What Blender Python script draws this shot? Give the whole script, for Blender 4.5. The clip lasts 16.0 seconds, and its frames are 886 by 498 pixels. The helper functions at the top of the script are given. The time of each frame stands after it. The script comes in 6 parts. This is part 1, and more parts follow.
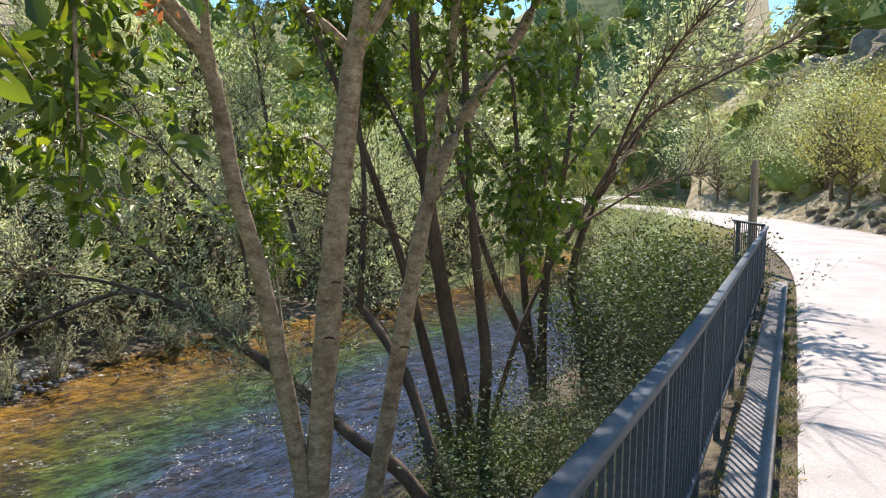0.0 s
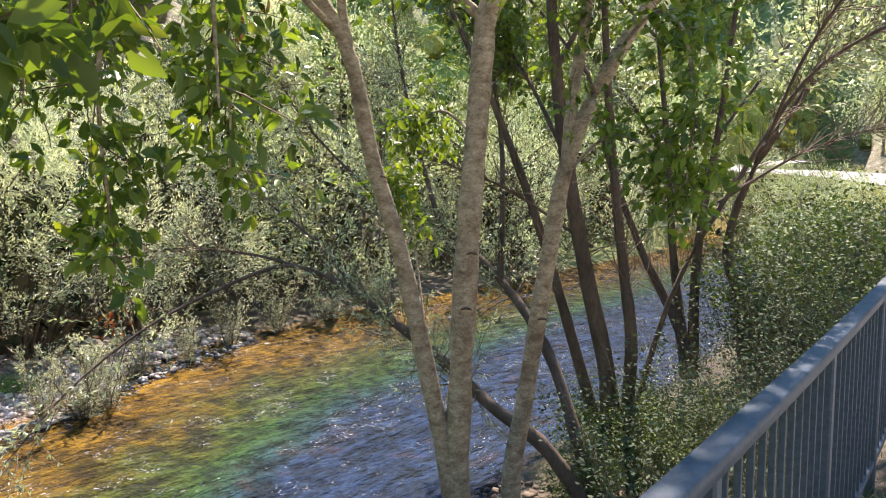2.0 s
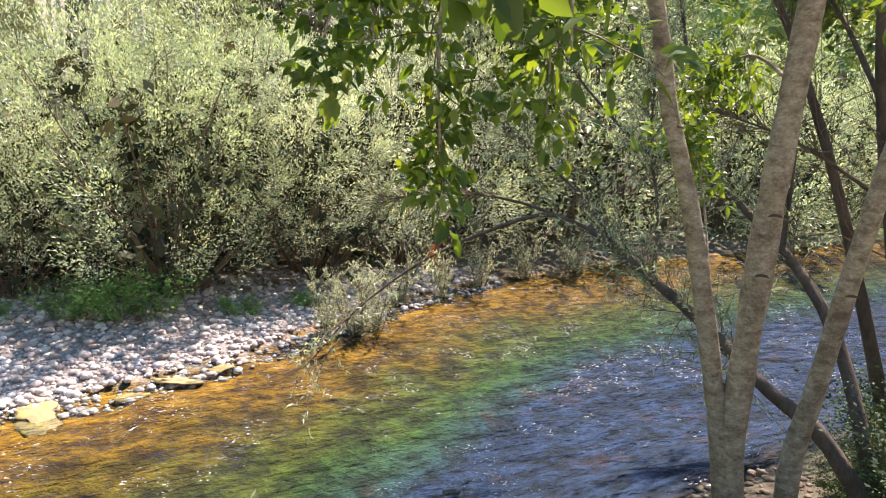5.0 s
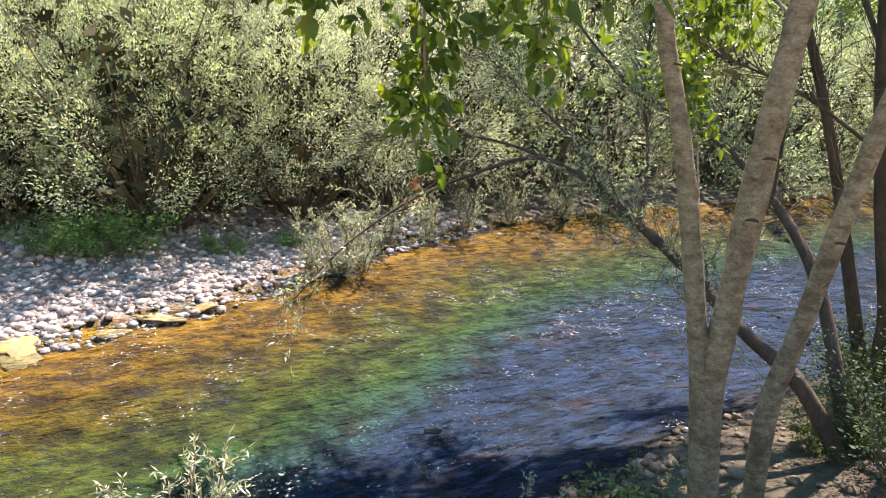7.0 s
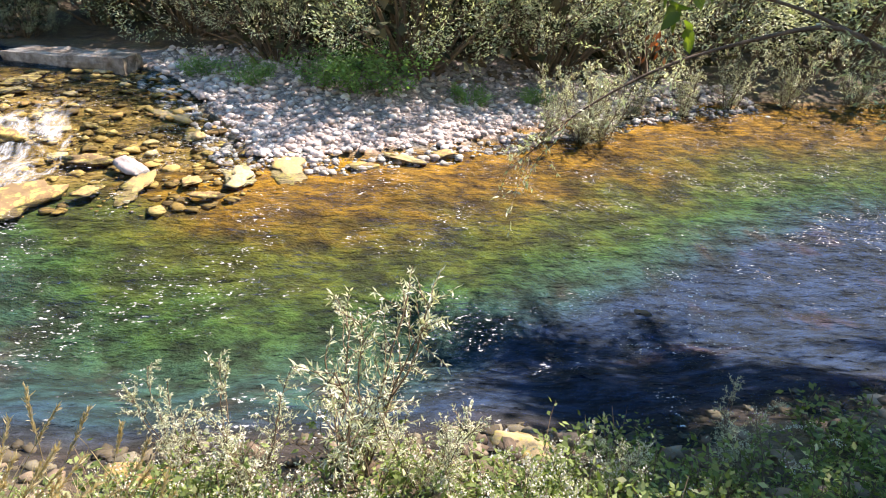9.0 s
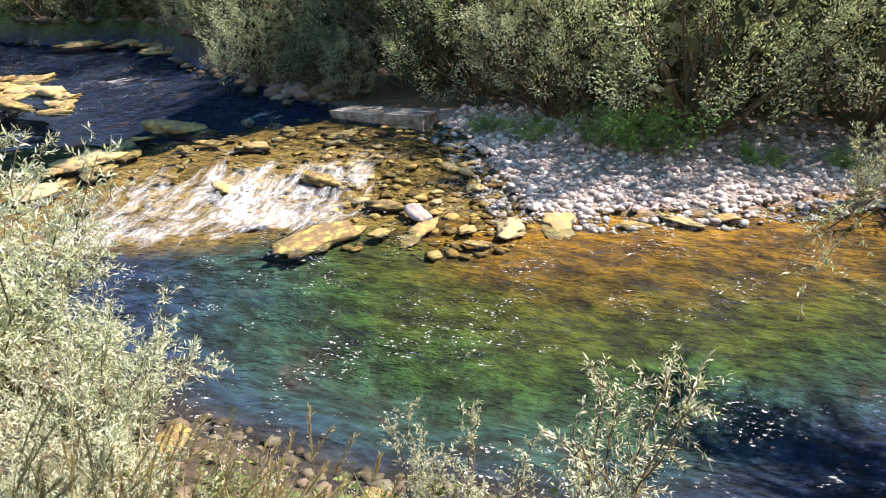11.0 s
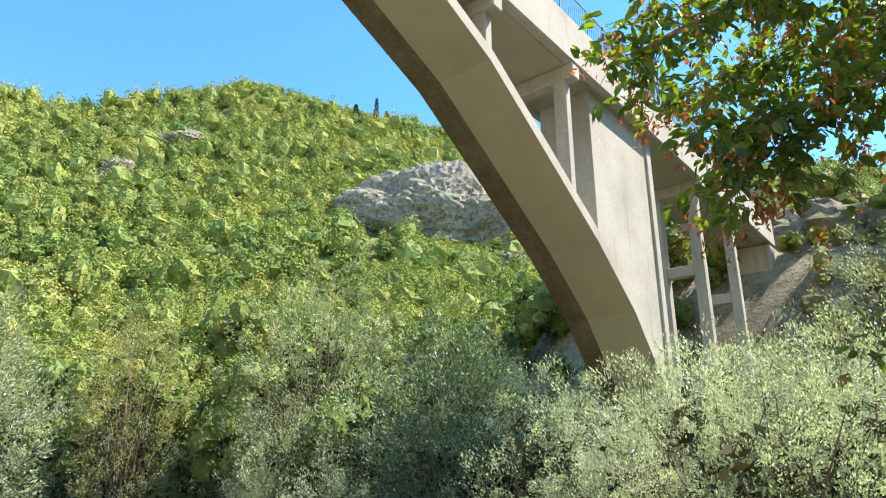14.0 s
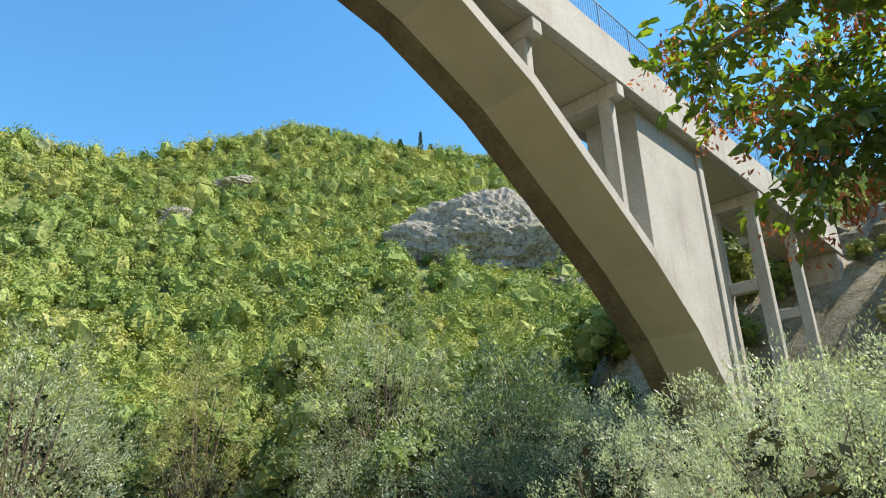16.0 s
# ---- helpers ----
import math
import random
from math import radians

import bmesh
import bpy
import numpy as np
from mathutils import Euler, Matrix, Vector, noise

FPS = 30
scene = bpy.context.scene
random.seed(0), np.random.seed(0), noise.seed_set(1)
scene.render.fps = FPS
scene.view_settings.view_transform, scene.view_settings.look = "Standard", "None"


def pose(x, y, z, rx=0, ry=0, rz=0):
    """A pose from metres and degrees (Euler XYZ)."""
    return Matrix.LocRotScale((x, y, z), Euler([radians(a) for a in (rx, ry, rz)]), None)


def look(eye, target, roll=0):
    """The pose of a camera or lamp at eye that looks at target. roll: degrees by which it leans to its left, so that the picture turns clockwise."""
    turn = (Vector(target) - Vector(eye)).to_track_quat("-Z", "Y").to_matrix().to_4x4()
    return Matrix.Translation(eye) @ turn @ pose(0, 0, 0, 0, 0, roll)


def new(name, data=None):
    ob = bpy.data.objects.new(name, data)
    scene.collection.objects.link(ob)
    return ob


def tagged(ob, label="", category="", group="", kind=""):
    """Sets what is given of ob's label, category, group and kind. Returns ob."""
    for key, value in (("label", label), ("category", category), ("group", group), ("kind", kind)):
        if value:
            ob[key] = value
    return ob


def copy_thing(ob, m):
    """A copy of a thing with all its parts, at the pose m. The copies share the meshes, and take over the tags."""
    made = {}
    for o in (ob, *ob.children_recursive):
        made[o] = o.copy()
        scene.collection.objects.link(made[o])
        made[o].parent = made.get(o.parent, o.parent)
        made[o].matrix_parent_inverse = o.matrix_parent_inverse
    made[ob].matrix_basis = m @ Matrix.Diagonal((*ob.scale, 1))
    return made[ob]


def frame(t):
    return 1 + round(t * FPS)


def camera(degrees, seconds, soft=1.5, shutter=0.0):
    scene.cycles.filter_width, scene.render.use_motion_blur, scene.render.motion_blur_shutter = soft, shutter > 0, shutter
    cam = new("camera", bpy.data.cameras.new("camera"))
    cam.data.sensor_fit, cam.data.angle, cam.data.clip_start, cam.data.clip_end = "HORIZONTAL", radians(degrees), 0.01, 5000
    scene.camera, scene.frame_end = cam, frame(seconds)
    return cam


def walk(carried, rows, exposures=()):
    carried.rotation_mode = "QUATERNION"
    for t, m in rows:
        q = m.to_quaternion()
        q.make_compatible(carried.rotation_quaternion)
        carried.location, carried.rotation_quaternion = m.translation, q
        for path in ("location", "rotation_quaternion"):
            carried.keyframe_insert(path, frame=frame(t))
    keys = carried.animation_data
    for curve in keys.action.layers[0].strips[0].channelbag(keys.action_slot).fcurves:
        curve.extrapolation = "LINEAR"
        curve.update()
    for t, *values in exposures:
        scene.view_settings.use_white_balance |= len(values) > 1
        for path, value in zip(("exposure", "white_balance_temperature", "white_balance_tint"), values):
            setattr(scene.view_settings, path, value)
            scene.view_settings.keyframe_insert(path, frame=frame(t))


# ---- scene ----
cam = camera(68.2, 16.0, soft=1.1)
PATH = [
    (0, (0.043, -0.093, 1.775), (-0.898, 1.668, 1.664), 1.4),
    (0.5, (0.052, -0.062, 1.769), (-0.928, 1.674, 1.608), 1.0),
    (1, (0.065, -0.035, 1.758), (-1.013, 1.64, 1.58), 0.8),
    (1.5, (0.067, -0.014, 1.753), (-1.129, 1.579, 1.572), -0.1),
    (2, (0.061, -0.021, 1.739), (-1.235, 1.49, 1.549), -0.4),
    (2.5, (0.028, -0.004, 1.726), (-1.337, 1.442, 1.512), 0.5),
    (3, (-0.018, -0.065, 1.708), (-1.485, 1.266, 1.431), 1.6),
    (3.5, (-0.052, -0.144, 1.731), (-1.578, 1.115, 1.438), 1.9),
    (4, (-0.099, -0.173, 1.731), (-1.747, 0.918, 1.421), 0.9),
    (4.2, (-0.111, -0.191, 1.736), (-1.799, 0.834, 1.419), 0.5),
    (6.3, (-0.187, -0.278, 1.663), (-1.93, 0.638, 1.314), 1.7),
    (6.5, (-0.198, -0.281, 1.658), (-1.921, 0.664, 1.284), 2.3),
    (7, (-0.221, -0.174, 1.648), (-1.899, 0.79, 1.145), 2.9),
    (7.5, (-0.294, -0.048, 1.638), (-2.065, 0.691, 1.074), 2.2),
    (8, (-0.28, 0.038, 1.647), (-2.09, 0.541, 0.959), 0.9),
    (8.5, (-0.313, 0.048, 1.622), (-2.106, 0.439, 0.827), 0.0),
    (9, (-0.282, -0.028, 1.602), (-2.032, 0.245, 0.674), 4.3),
    (9.5, (-0.377, -0.032, 1.58), (-2.114, -0.131, 0.593), 1.4),
    (9.7, (-0.407, -0.029, 1.591), (-2.129, -0.246, 0.596), 0.2),
    (11.8, (-0.282, -0.004, 1.65), (-2.045, -0.7, 1.009), -2.0),
    (12, (-0.255, 0.008, 1.654), (-2.031, -0.712, 1.083), -1.7),
    (12.5, (-0.254, -0.037, 1.666), (-2.038, -0.796, 1.175), -0.3),
    (13, (-0.317, -0.079, 1.713), (-2.148, -0.83, 1.427), -1.1),
    (13.5, (-0.303, -0.116, 1.761), (-2.171, -0.796, 1.981), 0.6),
    (14, (-0.273, -0.108, 1.787), (-2.042, -0.786, 2.428), 0.2),
    (14.5, (-0.288, -0.113, 1.793), (-1.986, -0.798, 2.598), -0.0),
    (15, (-0.291, -0.132, 1.797), (-1.88, -0.808, 2.806), -1.3),
    (15.5, (-0.29, -0.171, 1.819), (-1.866, -0.883, 2.824), -2.0),
    (16, (-0.323, -0.203, 1.791), (-2.004, -1.008, 2.518), -1.4),
]
walk(cam, [(t, look(eye, target, roll)) for t, eye, target, roll in PATH], ((0, 0.9, 6900, 20), (1, 1.05, 6950, 21), (2, 1.35, 6950, 24), (4.2, 1.45, 7050, 24), (6.5, 1.3, 7050, 23), (7.5, 1.5, 7050, 23), (9.5, 1.45, 7150, 23), (12, 1.0, 6800, 20), (13, 1.08, 6800, 20), (13.5, 1.34, 6650, 19), (14.2, 1.12, 6500, 13), (16, 0.86, 6500, 13)))

# ---- light ----
SUN_AZ, SUN_EL = 27.0, 53.0          # degrees to the left of +y, and above the horizon
sun_dir = Vector((-math.sin(radians(SUN_AZ)) * math.cos(radians(SUN_EL)), math.cos(radians(SUN_AZ)) * math.cos(radians(SUN_EL)), math.sin(radians(SUN_EL))))
world = bpy.data.worlds.new("world")
scene.world = world
world.use_nodes = True
wn = world.node_tree.nodes
sky = wn.new("ShaderNodeTexSky")
sky.sky_type, sky.sun_disc, sky.sun_elevation, sky.sun_rotation = "NISHITA", False, radians(SUN_EL), radians(-SUN_AZ)
sky.air_density, sky.dust_density, sky.ozone_density = 1.0, 0.1, 3.0
vivid = wn.new("ShaderNodeHueSaturation")
vivid.inputs["Hue"].default_value, vivid.inputs["Saturation"].default_value = 0.486, 1.22
world.node_tree.links.new(sky.outputs["Color"], vivid.inputs["Color"])
world.node_tree.links.new(vivid.outputs["Color"], wn["Background"].inputs["Color"])
wn["Background"].inputs["Strength"].default_value = 0.16
sun = new("sun", bpy.data.lights.new("sun", "SUN"))
sun.data.energy, sun.data.angle, sun.data.color = 5.0, radians(0.53), (1.0, 0.93, 0.82)
sun.matrix_world = look(sun_dir * 60, (0, 0, 0))

# ---- materials ----
def material(name):
    m = bpy.data.materials.new(name)
    m.use_nodes = True
    nt = m.node_tree
    return m, nt, nt.nodes["Principled BSDF"]


def ramp(nt, source, stops):
    r = nt.nodes.new("ShaderNodeValToRGB")
    el = r.color_ramp.elements
    while len(el) < len(stops):
        el.new(0.5)
    for e, (p, c) in zip(el, stops):
        e.position, e.color = p, (*c, 1)
    nt.links.new(source, r.inputs["Fac"])
    return r.outputs["Color"]


def mixed(nt, fac, a, b, blend="MIX"):
    n = nt.nodes.new("ShaderNodeMix")
    n.data_type, n.blend_type = "RGBA", blend
    for socket, v in ((n.inputs[0], fac), (n.inputs[6], a), (n.inputs[7], b)):
        if hasattr(v, "node"):
            nt.links.new(v, socket)
        elif isinstance(v, tuple):
            socket.default_value = (*v, 1)
        else:
            socket.default_value = v
    return n.outputs[2]


def coords(nt, scale=1.0, kind="Object"):
    c = nt.nodes.new("ShaderNodeTexCoord")
    mp = nt.nodes.new("ShaderNodeMapping")
    mp.inputs["Scale"].default_value = scale if isinstance(scale, tuple) else (scale,) * 3
    nt.links.new(c.outputs[kind], mp.inputs["Vector"])
    return mp.outputs["Vector"]


def noisy(nt, scale, detail=4.0, rough=0.55, vec=None, kind="Object"):
    n = nt.nodes.new("ShaderNodeTexNoise")
    n.inputs["Scale"].default_value, n.inputs["Detail"].default_value, n.inputs["Roughness"].default_value = scale, detail, rough
    nt.links.new(vec or coords(nt, 1.0, kind), n.inputs["Vector"])
    return n.outputs["Fac"]


def bump(nt, height, strength, distance, bsdf):
    b = nt.nodes.new("ShaderNodeBump")
    b.inputs["Strength"].default_value, b.inputs["Distance"].default_value = strength, distance
    nt.links.new(height, b.inputs["Height"])
    nt.links.new(b.outputs["Normal"], bsdf.inputs["Normal"])
    return b


def leaf_material(name, dark, light, through_colour, back=0.45, rough=0.45, dry=None, weight=0.35, drift=(0.6, (0.75, 0.75, 0.75), (1.2, 1.2, 1.1)), tone=None):
    """Leaf with a random tone for each leaf, letting light through."""
    m, nt, p = material(name)
    geo = nt.nodes.new("ShaderNodeNewGeometry")
    col = ramp(nt, geo.outputs["Random Per Island"], [(0.0, dark), (0.75, light), (1.0, dry or light)])
    big = ramp(nt, noisy(nt, drift[0], 2.0), [(0.35, drift[1]), (0.65, drift[2])])
    col = mixed(nt, 1.0, col, big, "MULTIPLY")
    if tone:
        at = nt.nodes.new("ShaderNodeAttribute")
        at.attribute_name = "tone"
        col = mixed(nt, 1.0, col, ramp(nt, at.outputs["Fac"], tone), "MULTIPLY")
        col = mixed(nt, 1.0, col, ramp(nt, noisy(nt, 1.6, 5.0, 0.75), [(0.36, (0.62, 0.66, 0.62)), (0.6, (1.12, 1.12, 1.1))]), "MULTIPLY")
    nt.links.new(col, p.inputs["Base Color"])
    p.inputs["Roughness"].default_value = rough
    p.inputs["Specular IOR Level"].default_value = weight
    tr = nt.nodes.new("ShaderNodeBsdfTranslucent")
    nt.links.new(mixed(nt, 1.0, col, through_colour, "MULTIPLY"), tr.inputs["Color"])
    mix = nt.nodes.new("ShaderNodeMixShader")
    mix.inputs["Fac"].default_value = back
    nt.links.new(p.outputs[0], mix.inputs[1])
    nt.links.new(tr.outputs[0], mix.inputs[2])
    nt.links.new(mix.outputs[0], nt.nodes["Material Output"].inputs["Surface"])
    return m


def plain(name, stops, scale, rough=0.8, metal=0.0, relief=0.0, depth=0.01, fine=None, stretch=None):
    m, nt, p = material(name)
    vec = coords(nt, stretch) if stretch else None
    n = noisy(nt, scale, 5.0, 0.6, vec)
    col = ramp(nt, n, stops)
    if fine:
        f = noisy(nt, fine, 4.0, 0.65, vec)
        col = mixed(nt, 1.0, col, ramp(nt, f, [(0.3, (0.72,) * 3), (0.7, (1.2,) * 3)]), "MULTIPLY")
    nt.links.new(col, p.inputs["Base Color"])
    p.inputs["Roughness"].default_value, p.inputs["Metallic"].default_value = rough, metal
    if relief:
        bump(nt, noisy(nt, fine or scale * 6, 6.0, 0.65, vec), relief, depth, p)
    return m


MAT_WILLOW = leaf_material("willow_leaf", (0.245, 0.285, 0.175), (0.50, 0.565, 0.415), (1.08, 1.16, 0.68), 0.42, 0.42, (0.68, 0.68, 0.54), 0.55, (0.6, (0.92, 0.92, 0.92), (1.25, 1.25, 1.2)))
MAT_WILLOW_MID = leaf_material("green_willow_leaf", (0.21, 0.245, 0.14), (0.45, 0.495, 0.32), (1.1, 1.15, 0.6), 0.3, 0.5, (0.44, 0.47, 0.31), 0.4)
MAT_WILLOW_DARK = leaf_material("blue_willow_leaf", (0.045, 0.085, 0.055), (0.145, 0.215, 0.145), (1.1, 1.3, 0.5), 0.28, 0.45, (0.28, 0.34, 0.25), 0.5)
MAT_WILLOW_PALE = leaf_material("pale_willow_leaf", (0.365, 0.405, 0.285), (0.665, 0.71, 0.57), (1.05, 1.08, 0.65), 0.42, 0.38, (0.80, 0.78, 0.66), 0.7, (0.6, (0.92, 0.92, 0.92), (1.25, 1.25, 1.2)))
MAT_BROAD = leaf_material("broad_leaf", (0.055, 0.10, 0.022), (0.16, 0.235, 0.05), (1.6, 1.65, 0.4), 0.42, 0.4, (0.2, 0.24, 0.04), 0.4)
MAT_HILL = leaf_material("hill_leaf", (0.145, 0.17, 0.045), (0.28, 0.31, 0.08), (1.1, 1.15, 0.45), 0.22, 0.6, (0.42, 0.40, 0.14), 0.15, (0.25, (0.7, 0.85, 0.85), (1.2, 1.1, 1.0)))
MAT_SCRUB = leaf_material("scrub_leaf", (0.265, 0.295, 0.085), (0.37, 0.40, 0.13), (1.1, 1.15, 0.5), 0.18, 0.7, (0.38, 0.38, 0.15), 0.05, (0.05, (0.88, 0.96, 0.95), (1.1, 1.03, 0.95)), [(0.0, (0.5, 0.66, 0.66)), (0.3, (0.88, 0.96, 0.9)), (0.6, (1.0, 1.02, 0.95)), (0.8, (1.12, 1.04, 0.92)), (1.0, (1.0, 1.06, 1.6))])
MAT_GREEN = leaf_material("fresh_leaf", (0.09, 0.145, 0.035), (0.21, 0.29, 0.075), (1.1, 1.2, 0.45), 0.22, 0.55, (0.26, 0.33, 0.09), 0.2)
MAT_SHRUB = leaf_material("shrub_leaf", (0.05, 0.085, 0.025), (0.12, 0.175, 0.05), (1.3, 1.4, 0.5), 0.16, 0.6, (0.15, 0.2, 0.06), 0.2)
MAT_YELLOW = leaf_material("dry_yellow_leaf", (0.24, 0.24, 0.09), (0.42, 0.42, 0.20), (1.1, 1.1, 0.5), 0.4, 0.6, (0.5, 0.46, 0.28), 0.2)
MAT_HERB = leaf_material("herb_leaf", (0.06, 0.085, 0.055), (0.12, 0.155, 0.10), (1.1, 1.2, 0.55), 0.10, 0.8, (0.14, 0.175, 0.115), 0.1)
MAT_WEED = leaf_material("weed_leaf", (0.10, 0.15, 0.05), (0.27, 0.35, 0.14), (1.3, 1.4, 0.5), 0.4, 0.6, (0.5, 0.52, 0.34), 0.15)
MAT_NETTLE = leaf_material("nettle_leaf", (0.10, 0.20, 0.08), (0.22, 0.38, 0.17), (1.5, 1.7, 0.6), 0.4, 0.5, (0.18, 0.3, 0.12), 0.3)
MAT_STRAW = leaf_material("straw", (0.44, 0.38, 0.23), (0.66, 0.58, 0.39), (1.2, 1.1, 0.7), 0.35, 0.7, (0.6, 0.52, 0.34), 0.2)
MAT_SAMARA = leaf_material("dry_seed", (0.28, 0.09, 0.03), (0.45, 0.18, 0.08), (1.3, 1.0, 0.6), 0.35, 0.7, (0.5, 0.26, 0.13), 0.2)
MAT_CONIFER = leaf_material("conifer_leaf", (0.02, 0.045, 0.02), (0.045, 0.08, 0.03), (1.2, 1.4, 0.6), 0.25, 0.6, (0.06, 0.1, 0.04), 0.2)
m, nt, p = material("smooth_bark")
n1, n2, n3 = noisy(nt, 2.6, 5.0, 0.65), noisy(nt, 9.0, 7.0, 0.8, coords(nt, (1, 1, 1.8))), noisy(nt, 38.0, 5.0, 0.7, coords(nt, (1, 1, 1.6)))
col = ramp(nt, n2, [(0.34, (0.17, 0.125, 0.085)), (0.48, (0.36, 0.29, 0.20)), (0.62, (0.55, 0.47, 0.35))])
col = mixed(nt, ramp(nt, n1, [(0.50, (0, 0, 0)), (0.64, (0.6,) * 3)]), col, (0.11, 0.075, 0.05))
col = mixed(nt, 1.0, col, ramp(nt, n3, [(0.3, (0.7,) * 3), (0.7, (1.25,) * 3)]), "MULTIPLY")
nt.links.new(col, p.inputs["Base Color"])
p.inputs["Roughness"].default_value = 0.88
bump(nt, n2, 0.9, 0.02, p)
MAT_BARK = m
MAT_BARK_DARK = plain("dark_bark", [(0.3, (0.055, 0.038, 0.028)), (0.7, (0.16, 0.115, 0.085))], 5.0, 0.9, 0, 0.8, 0.015, 30.0, (1, 1, 0.4))
MAT_TWIG = plain("twig_bark", [(0.3, (0.10, 0.07, 0.045)), (0.7, (0.21, 0.155, 0.10))], 8.0, 0.85)

m, nt, p = material("concrete")
n1, n2 = noisy(nt, 0.5, 6.0, 0.65), noisy(nt, 9.0, 6.0, 0.7)
col = ramp(nt, n1, [(0.3, (0.33, 0.31, 0.25)), (0.5, (0.40, 0.375, 0.31)), (0.7, (0.46, 0.435, 0.37))])
col = mixed(nt, 1.0, col, ramp(nt, n2, [(0.3, (0.85,) * 3), (0.7, (1.1,) * 3)]), "MULTIPLY")
streak = noisy(nt, 1.0, 5.0, 0.7, coords(nt, (1.6, 1.6, 0.12)))
col = mixed(nt, ramp(nt, streak, [(0.52, (0, 0, 0)), (0.72, (0.55,) * 3)]), col, (0.20, 0.17, 0.12))
nt.links.new(col, p.inputs["Base Color"])
p.inputs["Roughness"].default_value = 0.88
bump(nt, n2, 0.35, 0.01, p)
MAT_CONCRETE = m
# Darker brown concrete for the far strip of the arch soffit.
MAT_SOFFIT = plain("dark_brown_concrete", [(0.25, (0.085, 0.066, 0.035)), (0.5, (0.135, 0.11, 0.06)), (0.75, (0.20, 0.165, 0.10))], 0.8, 0.9, 0, 0.3, 0.01, 7.0)
MAT_RAIL = plain("grey_paint", [(0.3, (0.05, 0.075, 0.10)), (0.7, (0.075, 0.105, 0.135))], 6.0, 0.55, 0.0, 0.08, 0.002, 60.0)
MAT_RAIL.node_tree.nodes["Principled BSDF"].inputs["Specular IOR Level"].default_value = 0.2
MAT_ARCH = plain("weathered_concrete", [(0.25, (0.33, 0.30, 0.20)), (0.5, (0.39, 0.355, 0.245)), (0.75, (0.44, 0.405, 0.29))], 0.35, 0.9, 0, 0.15, 0.01)
MAT_BLUE = plain("blue_paint", [(0.3, (0.10, 0.18, 0.27)), (0.7, (0.15, 0.25, 0.34))], 3.0, 0.5)
MAT_LEDGE = plain("old_concrete", [(0.3, (0.15, 0.145, 0.14)), (0.7, (0.27, 0.26, 0.25))], 2.5, 0.9, 0, 0.5, 0.01, 40.0)
MAT_ROAD = plain("pale_asphalt", [(0.3, (0.30, 0.285, 0.275)), (0.5, (0.37, 0.355, 0.345)), (0.7, (0.43, 0.415, 0.40))], 0.9, 0.9, 0, 0.5, 0.006, 70.0)
MAT_POLE = plain("wood_pole", [(0.3, (0.26, 0.21, 0.15)), (0.7, (0.40, 0.34, 0.26))], 3.0, 0.85, 0, 0.4, 0.01, 20.0, (1, 1, 0.1))


def stone_material(name, stops, moss=None):
    m, nt, p = material(name)
    oi = nt.nodes.new("ShaderNodeObjectInfo")
    geo = nt.nodes.new("ShaderNodeNewGeometry")
    r = nt.nodes.new("ShaderNodeMath")
    r.operation = "FRACT"
    s = nt.nodes.new("ShaderNodeMath")
    nt.links.new(oi.outputs["Random"], s.inputs[0])
    nt.links.new(geo.outputs["Random Per Island"], s.inputs[1])
    nt.links.new(s.outputs[0], r.inputs[0])
    col = ramp(nt, r.outputs[0], stops)
    n = noisy(nt, 7.0, 6.0, 0.65)
    col = mixed(nt, 1.0, col, ramp(nt, n, [(0.3, (0.7,) * 3), (0.7, (1.15,) * 3)]), "MULTIPLY")
    if moss:
        mn = noisy(nt, 5.0, 6.0, 0.75)
        col = mixed(nt, ramp(nt, mn, [(0.5, (0, 0, 0)), (0.6, (0.85,) * 3)]), col, moss)
    nt.links.new(col, p.inputs["Base Color"])
    p.inputs["Roughness"].default_value = 0.85
    bump(nt, noisy(nt, 22.0, 6.0, 0.7), 0.5, 0.02, p)
    return m


MAT_COBBLE = stone_material("pale_cobble", [(0.0, (0.30, 0.24, 0.22)), (0.3, (0.50, 0.43, 0.405)), (0.8, (0.66, 0.60, 0.565)), (1.0, (0.78, 0.74, 0.70))])
MAT_MOSSY = stone_material("algae_rock", [(0.0, (0.18, 0.12, 0.06)), (0.5, (0.34, 0.23, 0.10)), (1.0, (0.50, 0.40, 0.24))], (0.52, 0.41, 0.11))
MAT_BROWNROCK = stone_material("brown_rock", [(0.0, (0.09, 0.065, 0.045)), (0.5, (0.18, 0.13, 0.085)), (1.0, (0.29, 0.235, 0.17))])
m, nt, p = material("limestone")
n1, n2, n3 = noisy(nt, 0.35, 6.0, 0.75), noisy(nt, 1.0, 10.0, 0.85), noisy(nt, 0.45, 7.0, 0.75)
col = ramp(nt, n2, [(0.40, (0.08, 0.066, 0.055)), (0.48, (0.32, 0.275, 0.22)), (0.60, (0.50, 0.45, 0.38))])
col = mixed(nt, ramp(nt, n1, [(0.58, (0, 0, 0)), (0.66, (0.6,) * 3)]), col, (0.16, 0.18, 0.05))
p.inputs["Roughness"].default_value = 0.92
up = nt.nodes.new("ShaderNodeSeparateXYZ")
nt.links.new(nt.nodes.new("ShaderNodeNewGeometry").outputs["Normal"], up.inputs[0])
lie = nt.nodes.new("ShaderNodeMath")
lie.operation = "MULTIPLY"
nt.links.new(up.outputs["Z"], lie.inputs[0])
nt.links.new(n3, lie.inputs[1])
turf = ramp(nt, noisy(nt, 0.8, 5.0, 0.7), [(0.4, (0.34, 0.29, 0.13)), (0.6, (0.26, 0.27, 0.08))])
